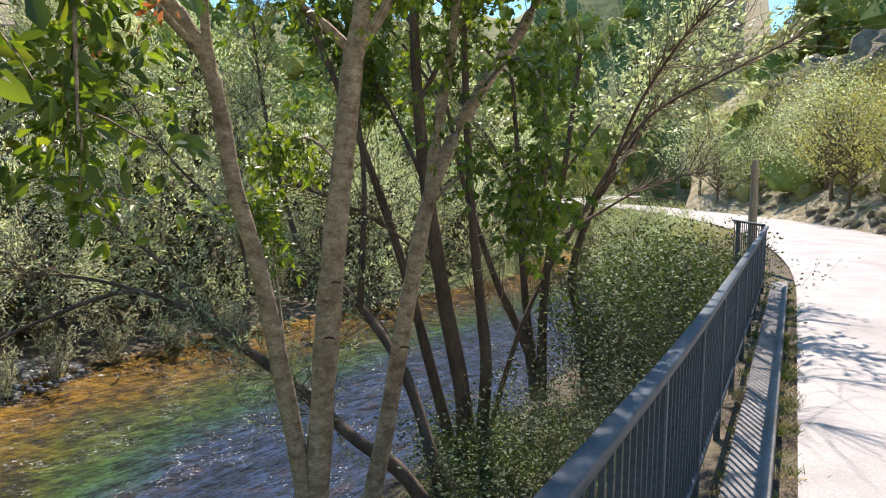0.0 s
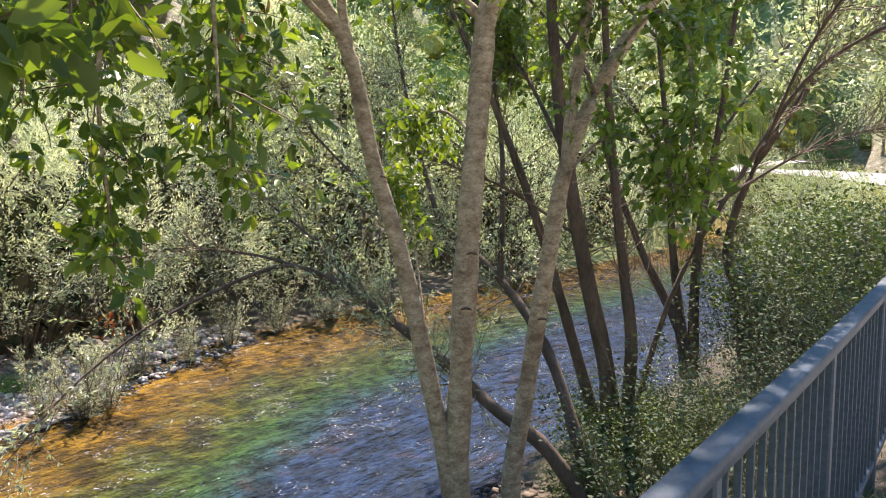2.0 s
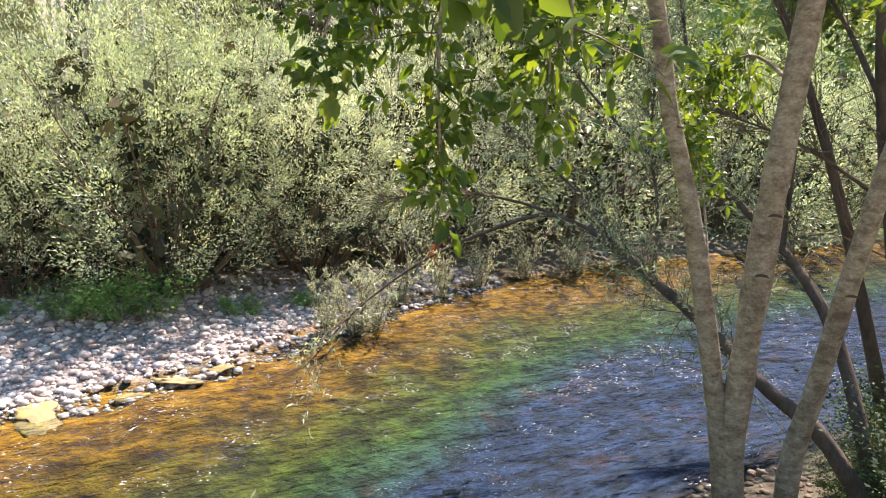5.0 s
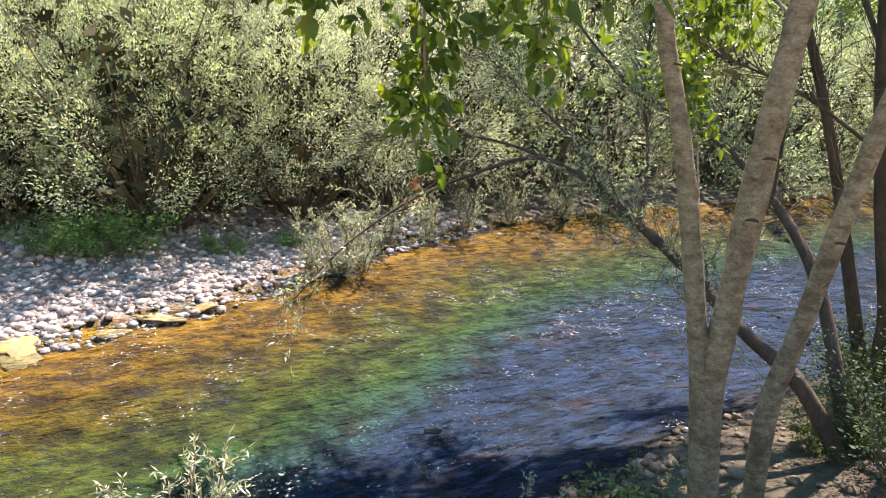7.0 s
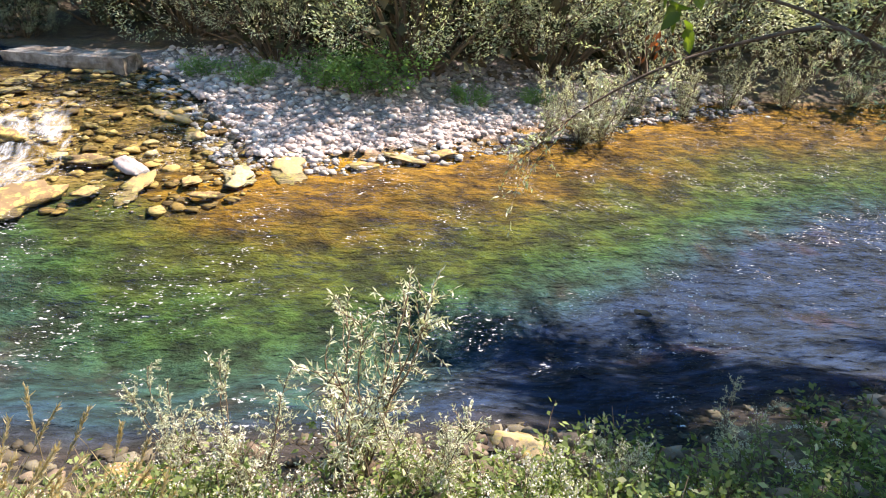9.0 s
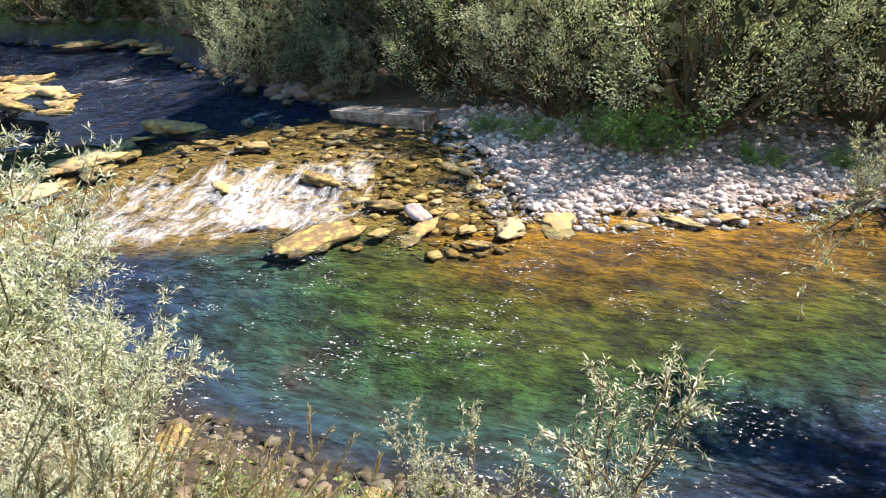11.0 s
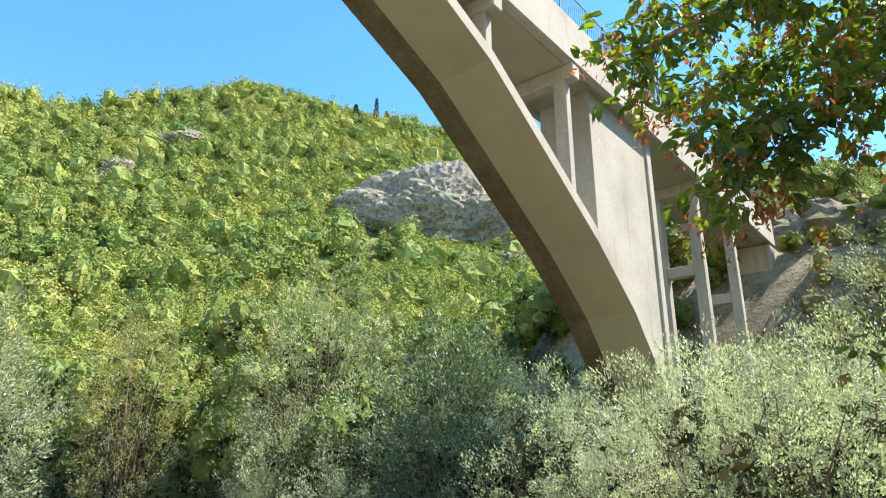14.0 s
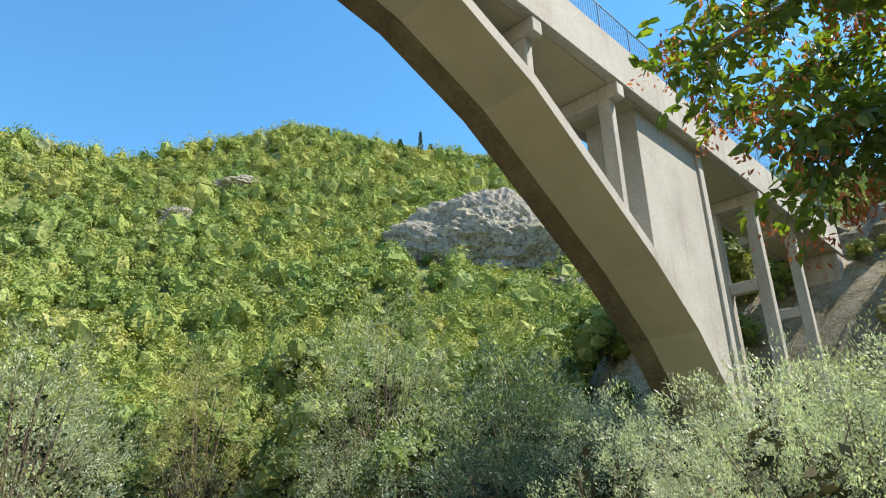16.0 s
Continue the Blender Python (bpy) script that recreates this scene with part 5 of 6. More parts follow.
limbs = [
    ([(-2.93, 3.97, 2.95), (-2.86, 3.98, 3.4), (-2.75, 3.95, 4.4), (-2.6, 3.8, 5.8)], 0.085, 0.02),
    ([(-2.93, 3.97, 2.95), (-3.05, 3.84, 3.1), (-3.3, 3.62, 3.4), (-3.6, 3.3, 4.2)], 0.05, 0.015),
    ([(-2.93, 3.97, 2.95), (-2.72, 4.07, 3.3), (-2.5, 4.2, 3.9), (-2.2, 4.3, 5.0)], 0.055, 0.015),
    ([(-2.67, 4.75, 1.95), (-2.65, 4.77, 2.47), (-2.54, 4.83, 3.28), (-2.5, 4.9, 4.6)], 0.07, 0.02),
    ([(-2.08, 5.05, 3.2), (-1.8, 5.1, 3.8), (-1.5, 5.0, 4.6)], 0.055, 0.015),
    ([(-3.83, 3.12, 3.12), (-3.95, 2.5, 3.7), (-3.85, 1.5, 4.2), (-3.6, 0.6, 4.25), (-3.5, -0.2, 3.95)], 0.055, 0.012),
    ([(-3.68, 3.30, 2.7), (-3.72, 3.25, 3.2), (-3.7, 3.2, 4.3), (-3.6, 3.0, 5.3)], 0.045, 0.012),
    ([(-3.9, 2.3, 3.8), (-3.75, 1.4, 3.75), (-3.55, 0.6, 3.5), (-3.4, 0.1, 3.25)], 0.03, 0.008),
    ([(-3.86, 1.6, 4.15), (-3.4, 0.9, 4.6), (-3.0, 0.4, 4.7)], 0.025, 0.008),
    ([(-3.9, 2.4, 3.75), (-4.4, 1.5, 4.2), (-4.6, 0.7, 4.4), (-4.6, 0.0, 4.2)], 0.025, 0.008),
    ([(-3.75, 3.2, 2.9), (-3.3, 2.2, 3.1), (-2.95, 1.4, 2.85), (-2.82, 1.15, 2.2), (-2.85, 1.2, 1.45)], 0.028, 0.005),
    ([(-3.2, 2.0, 3.05), (-2.5, 1.5, 2.9), (-2.0, 1.2, 2.5), (-1.9, 1.15, 2.0)], 0.016, 0.004),
    ([(-3.5, 2.6, 3.05), (-3.3, 1.6, 2.8), (-3.2, 0.9, 2.45), (-3.15, 0.7, 2.05)], 0.016, 0.004),
    ([(-2.95, 1.45, 2.85), (-2.1, 0.9, 2.75), (-1.5, 0.6, 2.4), (-1.35, 0.52, 2.1)], 0.012, 0.003),
    ([(-2.45, 4.88, 2.6), (-1.95, 4.6, 2.95), (-1.6, 4.35, 2.75), (-1.48, 4.22, 2.2), (-1.5, 4.2, 1.75)], 0.02, 0.005),
    ([(-2.7, 4.72, 1.8), (-2.2, 4.5, 2.1), (-1.8, 4.4, 1.95), (-1.65, 4.35, 1.6)], 0.016, 0.004),
    ([(-3.0, 3.94, 2.1), (-3.45, 4.1, 2.35), (-3.9, 4.3, 2.3), (-4.2, 4.4, 2.1)], 0.016, 0.004),
    ([(-3.3, 3.68, 0.6), (-3.6, 3.9, 1.2), (-3.9, 4.1, 1.6), (-4.1, 4.2, 1.7)], 0.01, 0.003),
    ([(-3.4, 2.4, 3.05), (-3.0, 1.9, 2.75), (-2.8, 1.75, 2.2), (-2.75, 1.7, 1.75)], 0.014, 0.004),
    ([(-3.6, 2.4, 3.3), (-3.4, 1.5, 3.0), (-3.3, 1.1, 2.6), (-3.25, 1.0, 2.1)], 0.014, 0.004),
    ([(-2.6, 3.8, 5.8), (-2.4, 4.6, 6.8), (-2.3, 5.6, 7.6)], 0.03, 0.008),
    ([(-2.2, 4.3, 5.0), (-1.9, 5.4, 6.0), (-1.8, 6.6, 6.8)], 0.03, 0.008),
    ([(-1.5, 5.0, 4.6), (-1.3, 6.0, 5.6), (-1.4, 7.2, 6.4)], 0.03, 0.008),
    ([(-2.5, 4.9, 4.6), (-2.7, 6.0, 6.0), (-2.8, 7.4, 7.0)], 0.03, 0.008),
]
# (limb, first part that carries leaves, twigs, length of the twigs)
sprays = [(20, 0.1, 60, 0.9), (21, 0.1, 60, 0.9), (22, 0.1, 60, 0.9), (23, 0.1, 60, 0.9), (0, 0.35, 40, 0.9), (1, 0.4, 18, 0.8), (2, 0.35, 36, 0.8), (3, 0.45, 36, 0.8), (4, 0.2, 40, 0.8), (5, 0.4, 70, 0.55), (6, 0.35, 18, 0.8), (7, 0.35, 42, 0.45), (8, 0.3, 46, 0.5), (9, 0.3, 50, 0.55), (10, 0.4, 36, 0.44), (11, 0.3, 13, 0.36), (12, 0.35, 14, 0.42), (13, 0.4, 8, 0.28), (18, 0.3, 20, 0.44), (19, 0.3, 12, 0.44), (14, 0.25, 30, 0.5), (15, 0.3, 16, 0.4), (16, 0.3, 18, 0.45), (17, 0.4, 12, 0.3)]
lines = [rounded(p, 14) for p, _, _ in limbs]
for line, (_, r0, r1) in zip(lines, limbs):
    part("limb", tubes([knobbly(line, r0, r1, rng)], 7), MAT_BARK, elder)
twig, pos, way, spos = [], [], [], []
for k, t0, count, length in sprays:
    tp, td = along_line(lines[k], rng.uniform(t0, 1.0, count))
    for q, dd in zip(tp, td):
        w = dd / np.linalg.norm(dd) * 0.6 + rng.normal(0, 0.7, 3)
        tw = crooked(q, w, length * rng.uniform(0.5, 1.2), rng, 4, 0.16, -0.10)
        twig.append((tw, taper(0.0045, 0.0018, len(tw))))
        lp, ld = along_line(tw, rng.uniform(0.1, 1.0, 9))
        stalk = rng.normal(0, 0.06, (9, 3))
        for leaf in range(3):
            pos.append(lp + stalk + rng.normal(0, 0.018, (9, 3)))
            way.append(stalk / 0.09 + rng.normal(0, 0.4, (9, 3)))
        if (k in (5, 7, 8, 9) and rng.random() < 0.9) or (k in (10, 11, 12, 13) and rng.random() < 0.06):
            spos.append(tw[-1] + rng.normal(0, 0.035, (22, 3)) - [0, 0, 0.05] - np.array([[0, 0, 0.09]]) * rng.random((22, 1)))
part("twig", tubes(twig, 3), MAT_TWIG, elder)
part("foliage", broad_leaves(np.concatenate(pos), np.concatenate(way), 0.09, rng), MAT_BROAD, elder, "green pointed leaflets in hanging sprays")
sp = np.concatenate(spos)
part("seed_cluster", leaves(sp, np.tile([[0, 0, -0.6]], (len(sp), 1)), 0.04, 0.4, rng, spread=0.5), MAT_SAMARA, elder, "dry rust-brown winged seeds in hanging bunches")

# bark scars on the stems
for x, y, z in ((-2.96, 3.83, 1.22), (-2.99, 3.80, 0.80), (-3.50, 3.42, 1.80), (-2.80, 4.58, 0.62)):
    brow = [np.array([x, y, z]) + 0.045 * np.array([math.cos(a) * 0.85, math.cos(a) * 0.5, math.sin(a) * 0.42]) for a in np.linspace(0.1, 3.04, 9)]
    part("bark_scar", tubes([(brow, [0.002, 0.006, 0.009, 0.010, 0.011, 0.010, 0.008, 0.005, 0.002])], 6), MAT_BARK_DARK, elder, "dark arched scar in the bark")



def twiggy(name, label, stems, limbs, mats, seed, twigs, per, leaf, width, leafy=0.35, twig_len=0.8, spread=0.8, lift=0.05, droop=0.3, only=None, sparse=()):
    """A tree from a few ruling lines of its stems and limbs, with random twigs and slender leaves."""
    rng = np.random.default_rng(seed)
    ob = thing(name, label, "tree")
    wood, pos, way = [], [], []
    for pts, r0, r1 in stems:
        part("trunk", tubes([knobbly(rounded(pts, 22), r0, r1, rng)], 9), mats[0], ob)
    for n, (pts, r0, r1) in enumerate(stems + limbs):
        line = rounded(pts, 18)
        if n >= len(stems):
            part("limb", tubes([knobbly(line, r0, r1, rng)], 6), mats[0], ob)
        count = int(twigs * min(1.0, np.linalg.norm(np.diff(line, axis=0), axis=1).sum() / 3.0) ** 1.5 * (0.2 if n in sparse else 1.0))
        tp, td = along_line(line, rng.uniform(leafy, 1.0, count))
        for q, dd in zip(tp, td):
            w = dd / np.linalg.norm(dd) + rng.normal(0, spread, 3) + [0, 0, lift]
            tw = crooked(q, w, twig_len * rng.uniform(0.4, 1.3), rng, 5, 0.16, lift * 0.5)
            wood.append((tw, taper(0.008, 0.002, len(tw))))
            if only is None or n in only:
                for _ in range(2):
                    sub = crooked(tw[rng.integers(1, 5)], tw[-1] - tw[0] + rng.normal(0, 0.35, 3), twig_len * 0.5, rng, 3, 0.2, -0.02)
                    wood.append((sub, taper(0.004, 0.0015, len(sub))))
                    lp, ld = along_line(sub, rng.uniform(0.1, 1, per))
                    pos.append(lp), way.append(ld / (np.linalg.norm(ld, axis=1)[:, None] + 1e-9))
                lp, ld = along_line(tw, rng.uniform(0.3, 1, per))
                pos.append(lp), way.append(ld / (np.linalg.norm(ld, axis=1)[:, None] + 1e-9))
    part("twig", tubes(wood, 3), mats[1], ob)
    part("foliage", leaves(np.concatenate(pos), np.concatenate(way), leaf, width, rng, droop=droop, spread=0.6), mats[2], ob)
    return ob


twiggy("leaning_willow", "old dark-limbed willow leaning far out over the river",
       [([(-3.3, 6.7, -2.3), (-3.85, 6.4, -1.35), (-4.47, 6.2, -0.93), (-5.33, 6.16, -0.43), (-6.1, 6.1, -0.05), (-7.14, 5.86, 0.5)], 0.10, 0.05),
        ([(-3.5, 7.0, -2.3), (-4.4, 7.4, -0.6), (-5.4, 7.6, 0.4), (-6.6, 7.7, 1.1), (-8.0, 7.6, 1.6)], 0.09, 0.03)],
       [([(-7.1, 5.88, 0.48), (-7.5, 5.4, 0.66), (-7.6, 4.5, 0.45), (-7.6, 3.5, 0.1), (-7.5, 2.6, -0.4), (-7.45, 2.0, -0.95)], 0.035, 0.006),
        ([(-6.6, 6.0, 0.2), (-7.6, 6.1, 0.9), (-8.7, 6.0, 1.5), (-9.6, 5.8, 2.1)], 0.035, 0.008),
        ([(-6.1, 6.1, -0.05), (-6.6, 6.6, 0.8), (-7.2, 7.0, 1.7), (-7.6, 7.4, 2.8)], 0.03, 0.006),
        ([(-7.1, 5.88, 0.48), (-7.9, 5.2, 0.8), (-8.7, 4.4, 0.9), (-9.3, 3.6, 0.7)], 0.03, 0.006),
        ([(-6.6, 7.7, 1.1), (-7.6, 8.2, 2.6), (-8.4, 8.6, 4.4), (-8.8, 8.8, 6.2)], 0.05, 0.01),
        ([(-8.0, 7.6, 1.6), (-9.2, 7.2, 2.8), (-10.2, 7.0, 4.2)], 0.03, 0.008),
        ([(-5.4, 7.6, 0.4), (-5.8, 8.2, 2.4), (-6.6, 8.8, 4.6), (-7.0, 9.2, 6.4)], 0.05, 0.01),
        ([(-7.6, 8.2, 2.6), (-9.0, 9.0, 3.6), (-10.4, 9.6, 4.2)], 0.03, 0.008)],
       (MAT_BARK_DARK, MAT_TWIG, MAT_WILLOW), 41, 100, 10, 0.075, 0.26, 0.42, 0.85, 0.75, 0.06, 0.3, None, (2,))
dark = [
    ([(-4.1, 8.6, -2.3), (-4.05, 8.3, -0.9), (-4.25, 8.0, 0.6), (-4.5, 7.8, 2.4), (-4.65, 7.7, 4.3), (-4.6, 7.6, 6.2)], 0.15, 0.05),
    ([(-4.0, 8.7, -2.3), (-3.7, 8.3, -0.5), (-3.8, 8.2, 0.7), (-3.95, 8.1, 2.3), (-4.1, 8.1, 4.4)], 0.10, 0.04),
    ([(-4.2, 8.6, -2.3), (-4.5, 8.3, -0.8), (-4.95, 7.9, 1.2), (-5.4, 7.5, 2.8), (-6.0, 7.1, 4.4)], 0.10, 0.03),
    ([(-4.0, 8.8, -2.2), (-3.4, 8.9, 0.2), (-2.6, 9.4, 2.0), (-1.9, 9.7, 3.2), (-0.9, 9.9, 3.8), (0.1, 10.0, 4.3)], 0.045, 0.012),
]
# Last five limbs, high over the river, are unseen and added for shade.
twiggy("riverside_tree", "dark many-stemmed tree with bare reddish twigs at the water's edge", dark,
       [([(-4.5, 7.8, 2.2), (-5.4, 8.2, 3.4), (-6.4, 8.4, 4.6)], 0.04, 0.01), ([(-4.6, 7.7, 3.2), (-3.8, 7.9, 4.6), (-2.8, 8.2, 5.8)], 0.04, 0.01), ([(-2.4, 9.5, 2.3), (-1.9, 9.1, 3.3), (-1.2, 8.8, 4.2), (-0.4, 8.6, 4.8)], 0.03, 0.008), ([(-2.9, 9.2, 1.5), (-2.0, 10.0, 2.2), (-1.2, 10.6, 2.5)], 0.025, 0.006), ([(-4.2, 8.1, 0.9), (-5.0, 7.2, 1.7), (-5.8, 6.6, 2.1)], 0.03, 0.008), ([(-4.65, 7.7, 4.3), (-5.0, 8.4, 5.8), (-5.2, 9.2, 7.4)], 0.04, 0.01), ([(-4.1, 8.1, 4.4), (-3.6, 8.8, 5.8), (-3.0, 9.6, 7.2)], 0.04, 0.01), ([(-4.6, 7.6, 6.2), (-4.4, 8.2, 7.4), (-4.2, 9.0, 8.6)], 0.04, 0.01), ([(-4.6, 7.6, 5.6), (-3.6, 7.7, 6.6), (-2.4, 8.0, 7.4)], 0.04, 0.01), ([(-4.6, 7.6, 6.2), (-6.0, 8.5, 7.2), (-8.0, 9.4, 7.8), (-10.0, 10.2, 8.0)], 0.04, 0.01), ([(-4.65, 7.7, 4.3), (-6.2, 8.6, 5.7), (-8.0, 9.2, 6.4), (-9.6, 9.2, 6.8)], 0.04, 0.01), ([(-4.6, 7.6, 6.2), (-5.8, 9.2, 7.4), (-7.4, 10.0, 8.2), (-9.2, 10.4, 8.6)], 0.04, 0.01), ([(-4.6, 7.6, 6.2), (-5.6, 9.2, 7.0), (-7.2, 11.0, 7.4), (-9.0, 12.2, 7.4)], 0.04, 0.01), ([(-4.6, 7.6, 6.2), (-6.6, 8.8, 7.6), (-8.6, 10.2, 8.8), (-10.4, 11.2, 9.4)], 0.04, 0.01)],
       (MAT_BARK_DARK, MAT_TWIG, MAT_BROAD), 42, 90, 10, 0.135, 0.5, 0.35, 1.0, 0.6, 0.08, 0.3, (4, 5, 9, 11, 12, 13, 14, 15, 16, 17))
clump = [
    ([(-4.7, 13.2, -2.2), (-4.85, 13.1, -1.2), (-5.2, 12.95, -0.4), (-5.6, 12.8, 0.5), (-6.2, 12.6, 2.2), (-6.6, 12.4, 4.0)], 0.13, 0.04),
    ([(-4.7, 13.3, -2.2), (-4.9, 13.2, -0.8), (-5.0, 13.0, 0.6), (-5.1, 12.9, 2.4), (-5.3, 12.8, 4.6)], 0.11, 0.04),
    ([(-4.6, 13.3, -2.2), (-4.6, 13.2, -0.6), (-4.5, 13.2, 1.0), (-4.2, 13.2, 3.0), (-4.0, 13.3, 5.2)], 0.12, 0.04),
    ([(-3.7, 13.6, -2.0), (-3.8, 13.5, -0.6), (-4.05, 13.4, 0.5), (-3.6, 13.5, 2.1), (-2.2, 13.8, 4.4), (-1.0, 14.0, 5.6)], 0.13, 0.03),
]
# Last three limbs reach high out of view, added to shade the water.
twiggy("riverside_tree", "clump of slender dark stems rising from one stool beside the river", clump,
       [([(-5.1, 12.9, 2.2), (-6.2, 13.4, 3.6), (-7.4, 13.8, 4.8)], 0.04, 0.01), ([(-3.7, 13.5, 1.9), (-3.0, 12.6, 3.0), (-2.0, 12.0, 3.8), (-1.0, 11.6, 4.4)], 0.04, 0.008), ([(-4.3, 13.2, 2.6), (-3.2, 14.4, 4.6), (-2.0, 15.4, 6.0)], 0.04, 0.01), ([(-5.3, 12.8, 4.6), (-7.0, 12.4, 6.4), (-9.0, 12.0, 7.6), (-11.0, 12.0, 8.2)], 0.04, 0.01), ([(-6.6, 12.4, 4.0), (-8.0, 11.6, 6.0), (-9.6, 10.8, 7.0), (-11.2, 10.4, 7.4)], 0.04, 0.01), ([(-6.6, 12.4, 4.0), (-8.2, 13.4, 6.0), (-10.2, 14.4, 7.2)], 0.04, 0.01)],
       (MAT_BARK_DARK, MAT_TWIG, MAT_WILLOW), 43, 84, 11, 0.13, 0.4, 0.3, 1.3, 0.6, 0.06, 0.3, (4, 5, 6, 7, 8, 9))

# ---- undergrowth on the near bank ----
def make_herb(name, label, category, group, mats, seed, at, height, spread, stems, per, leaf, width, droop=0.2):
    rng = np.random.default_rng(seed)
    ob = thing(name, label, category, group, at)
    wood, pos, way = [], [], []
    for _ in range(stems):
        a, r = rng.uniform(0, 2 * np.pi), spread * math.sqrt(rng.random())
        s = crooked((r * math.cos(a), r * math.sin(a), -0.1), (0.35 * math.cos(a), 0.35 * math.sin(a), 1), height * rng.uniform(0.55, 1.1), rng, 6, 0.14, -0.04)
        wood.append((s, taper(0.006, 0.002, len(s))))
        lp, ld = along_line(s, rng.uniform(0.12, 1.0, per))
        out = rng.normal(0, 1, (per, 3)) * [1, 1, 0.3]
        pos.append(lp + out * 0.05 * height), way.append(out + [0, 0, 0.25])
    part("stalk", tubes(wood, 3), mats[0], ob)
    part("foliage", leaves(np.concatenate(pos), np.concatenate(way), leaf, width, rng, droop=droop, spread=0.5), mats[1], ob)
    return ob


def stand(ob, x, y):
    ob.location = (x, y, float(land(x, y)) - 0.03)
    return ob


BR = [stand(make_herb("bramble_bush", "tangled green bramble and shrub growth beside the railing", "shrub", "brambles beside the railing", (MAT_TWIG, MAT_HERB), 60 + i, pose(0, 0, 0), 2.1, 0.75, 40, 66, 0.062, 0.5), x, y) for i, (x, y) in enumerate(((-1.9, 8.4), (-2.4, 6.6), (-1.6, 10.2)))]
rng = np.random.default_rng(8)
for i in range(42):
    y = 5.6 + 20 * rng.random() ** 1.1
    x = -0.95 - 2.7 * rng.random() + min(0, -(y - 14) * 0.06)
    s = rng.uniform(0.6, 1.0) * (0.6 if y < 8 else 1.0 if y < 11 else 1.35) * (0.5 if x < -0.24 * y else 1.0)
    o = copy_thing(BR[i % 3], pose(x, y, float(land(x, y)) - 0.05, 0, 0, rng.uniform(0, 360)))
    o.scale = (s, s, s * 1.05)
SH = stand(make_herb("leafy_shrub", "dark green broad-leaved shrub beside the road bend", "shrub", "shrubs beside the bend", (MAT_TWIG, MAT_SHRUB), 66, pose(0, 0, 0), 3.2, 1.1, 60, 80, 0.11, 0.55), -2.2, 13.2)
for x, y, s in ((-1.7, 16.2, 0.9), (-2.8, 17.5, 1.1), (-2.0, 19.5, 1.0), (-2.6, 22.5, 1.2), (-1.4, 14.4, 0.75), (-3.9, 8.2, 0.42), (-3.4, 7.4, 0.36), (-4.3, 8.9, 0.4), (-3.1, 8.4, 0.4), (-3.7, 6.9, 0.28), (-2.6, 7.6, 0.36)):
    o = copy_thing(SH, pose(x, y, float(land(x, y)) - 0.05, 0, 0, x * 400))
    o.scale = (s,) * 3
HB = [stand(make_herb("weed_clump", "low leafy weeds on the stony river bank", "weed", "weeds on the bank", (MAT_TWIG, MAT_WEED), 70 + i, pose(0, 0, 0), 0.55, 0.22, 12, 26, 0.06, 0.5), x, y) for i, (x, y) in enumerate(((-3.5, 0.8), (-3.2, -0.9), (-2.9, 2.2)))]
for i in range(60):
    x, y = -1.0 - 3.1 * rng.random(), -4.2 + 9.5 * rng.random()
    s = rng.uniform(0.6, 1.35)
    o = copy_thing(HB[i % 3], pose(x, y, float(land(x, y)) - 0.02, 0, 0, rng.uniform(0, 360)))
    o.scale = (s, s, s)

narrow = dict(twig_len=0.42, fill=0.08)
NW = stand(make_bush("willow_sapling", "young willow with narrow silvery leaves on the near bank", "shrub", "", (MAT_TWIG, MAT_WILLOW_PALE), 81, pose(0, 0, 0), 0.062, 0.2, height=2.0, spread=0.30, stems=7, twigs=30, per_twig=16, **narrow), -4.15, 0.02)
for x, y, s in ((-13.0, 4.7, 0.95), (-13.3, 5.3, 0.85), (-13.15, 4.1, 0.8), (-13.5, 4.8, 0.9), (-15.2, 8.0, 0.9), (-15.9, 9.6, 1.1), (-16.4, 11.5, 1.2), (-16.6, 13.6, 1.2), (-16.8, 16, 1.3), (-15.0, 6.6, 0.8), (-3.95, 3.1, 0.42), (-3.9, -0.75, 0.6), (-4.3, -1.4, 0.5), (-3.7, 0.55, 0.55), (-3.75, 2.0, 0.35)):
    o = copy_thing(NW, pose(x, y, float(land(x, y)) - 0.03, 0, 0, x * 700))
    o.scale = (s,) * 3
PW = stand(make_bush("pale_willow", "silvery willow bush bright in the sun at the water's edge", "shrub", "pale willows by the water", (MAT_TWIG, MAT_WILLOW_PALE), 82, pose(0, 0, 0), 0.095, 0.2, height=2.6, spread=1.0, stems=24, twigs=40, per_twig=15, twig_len=0.6, fill=0.05, twig_share=0.5, thin=True), -4.6, -6.3)
for x, y, s in ((-4.2, -4.5, 0.62), (-3.5, -6.2, 0.85), (-5.9, -9.8, 1.1), (-4.8, -8.6, 1.0), (-3.2, -3.7, 0.5)):
    o = copy_thing(PW, pose(x, y, float(land(x, y)) - 0.05, 0, 0, x * 500))
    o.scale = (s,) * 3

NE = stand(make_herb("nettle_patch", "bright green nettles at the foot of the willows", "weed", "nettles on the far bank", (MAT_TWIG, MAT_NETTLE), 90, pose(0, 0, 0), 1.25, 0.8, 40, 60, 0.10, 0.5), -14.9, 0.4)
for x, y, s in ((-15.0, -0.6, 0.7), (-14.9, 2.6, 0.45), (-15.0, -2.2, 0.5), (-15.2, 4.2, 0.4), (-15.6, -3.4, 0.45)):
    o = copy_thing(NE, pose(x, y, float(land(x, y)) - 0.03, 0, 0, x * 900))
    o.scale = (s,) * 3


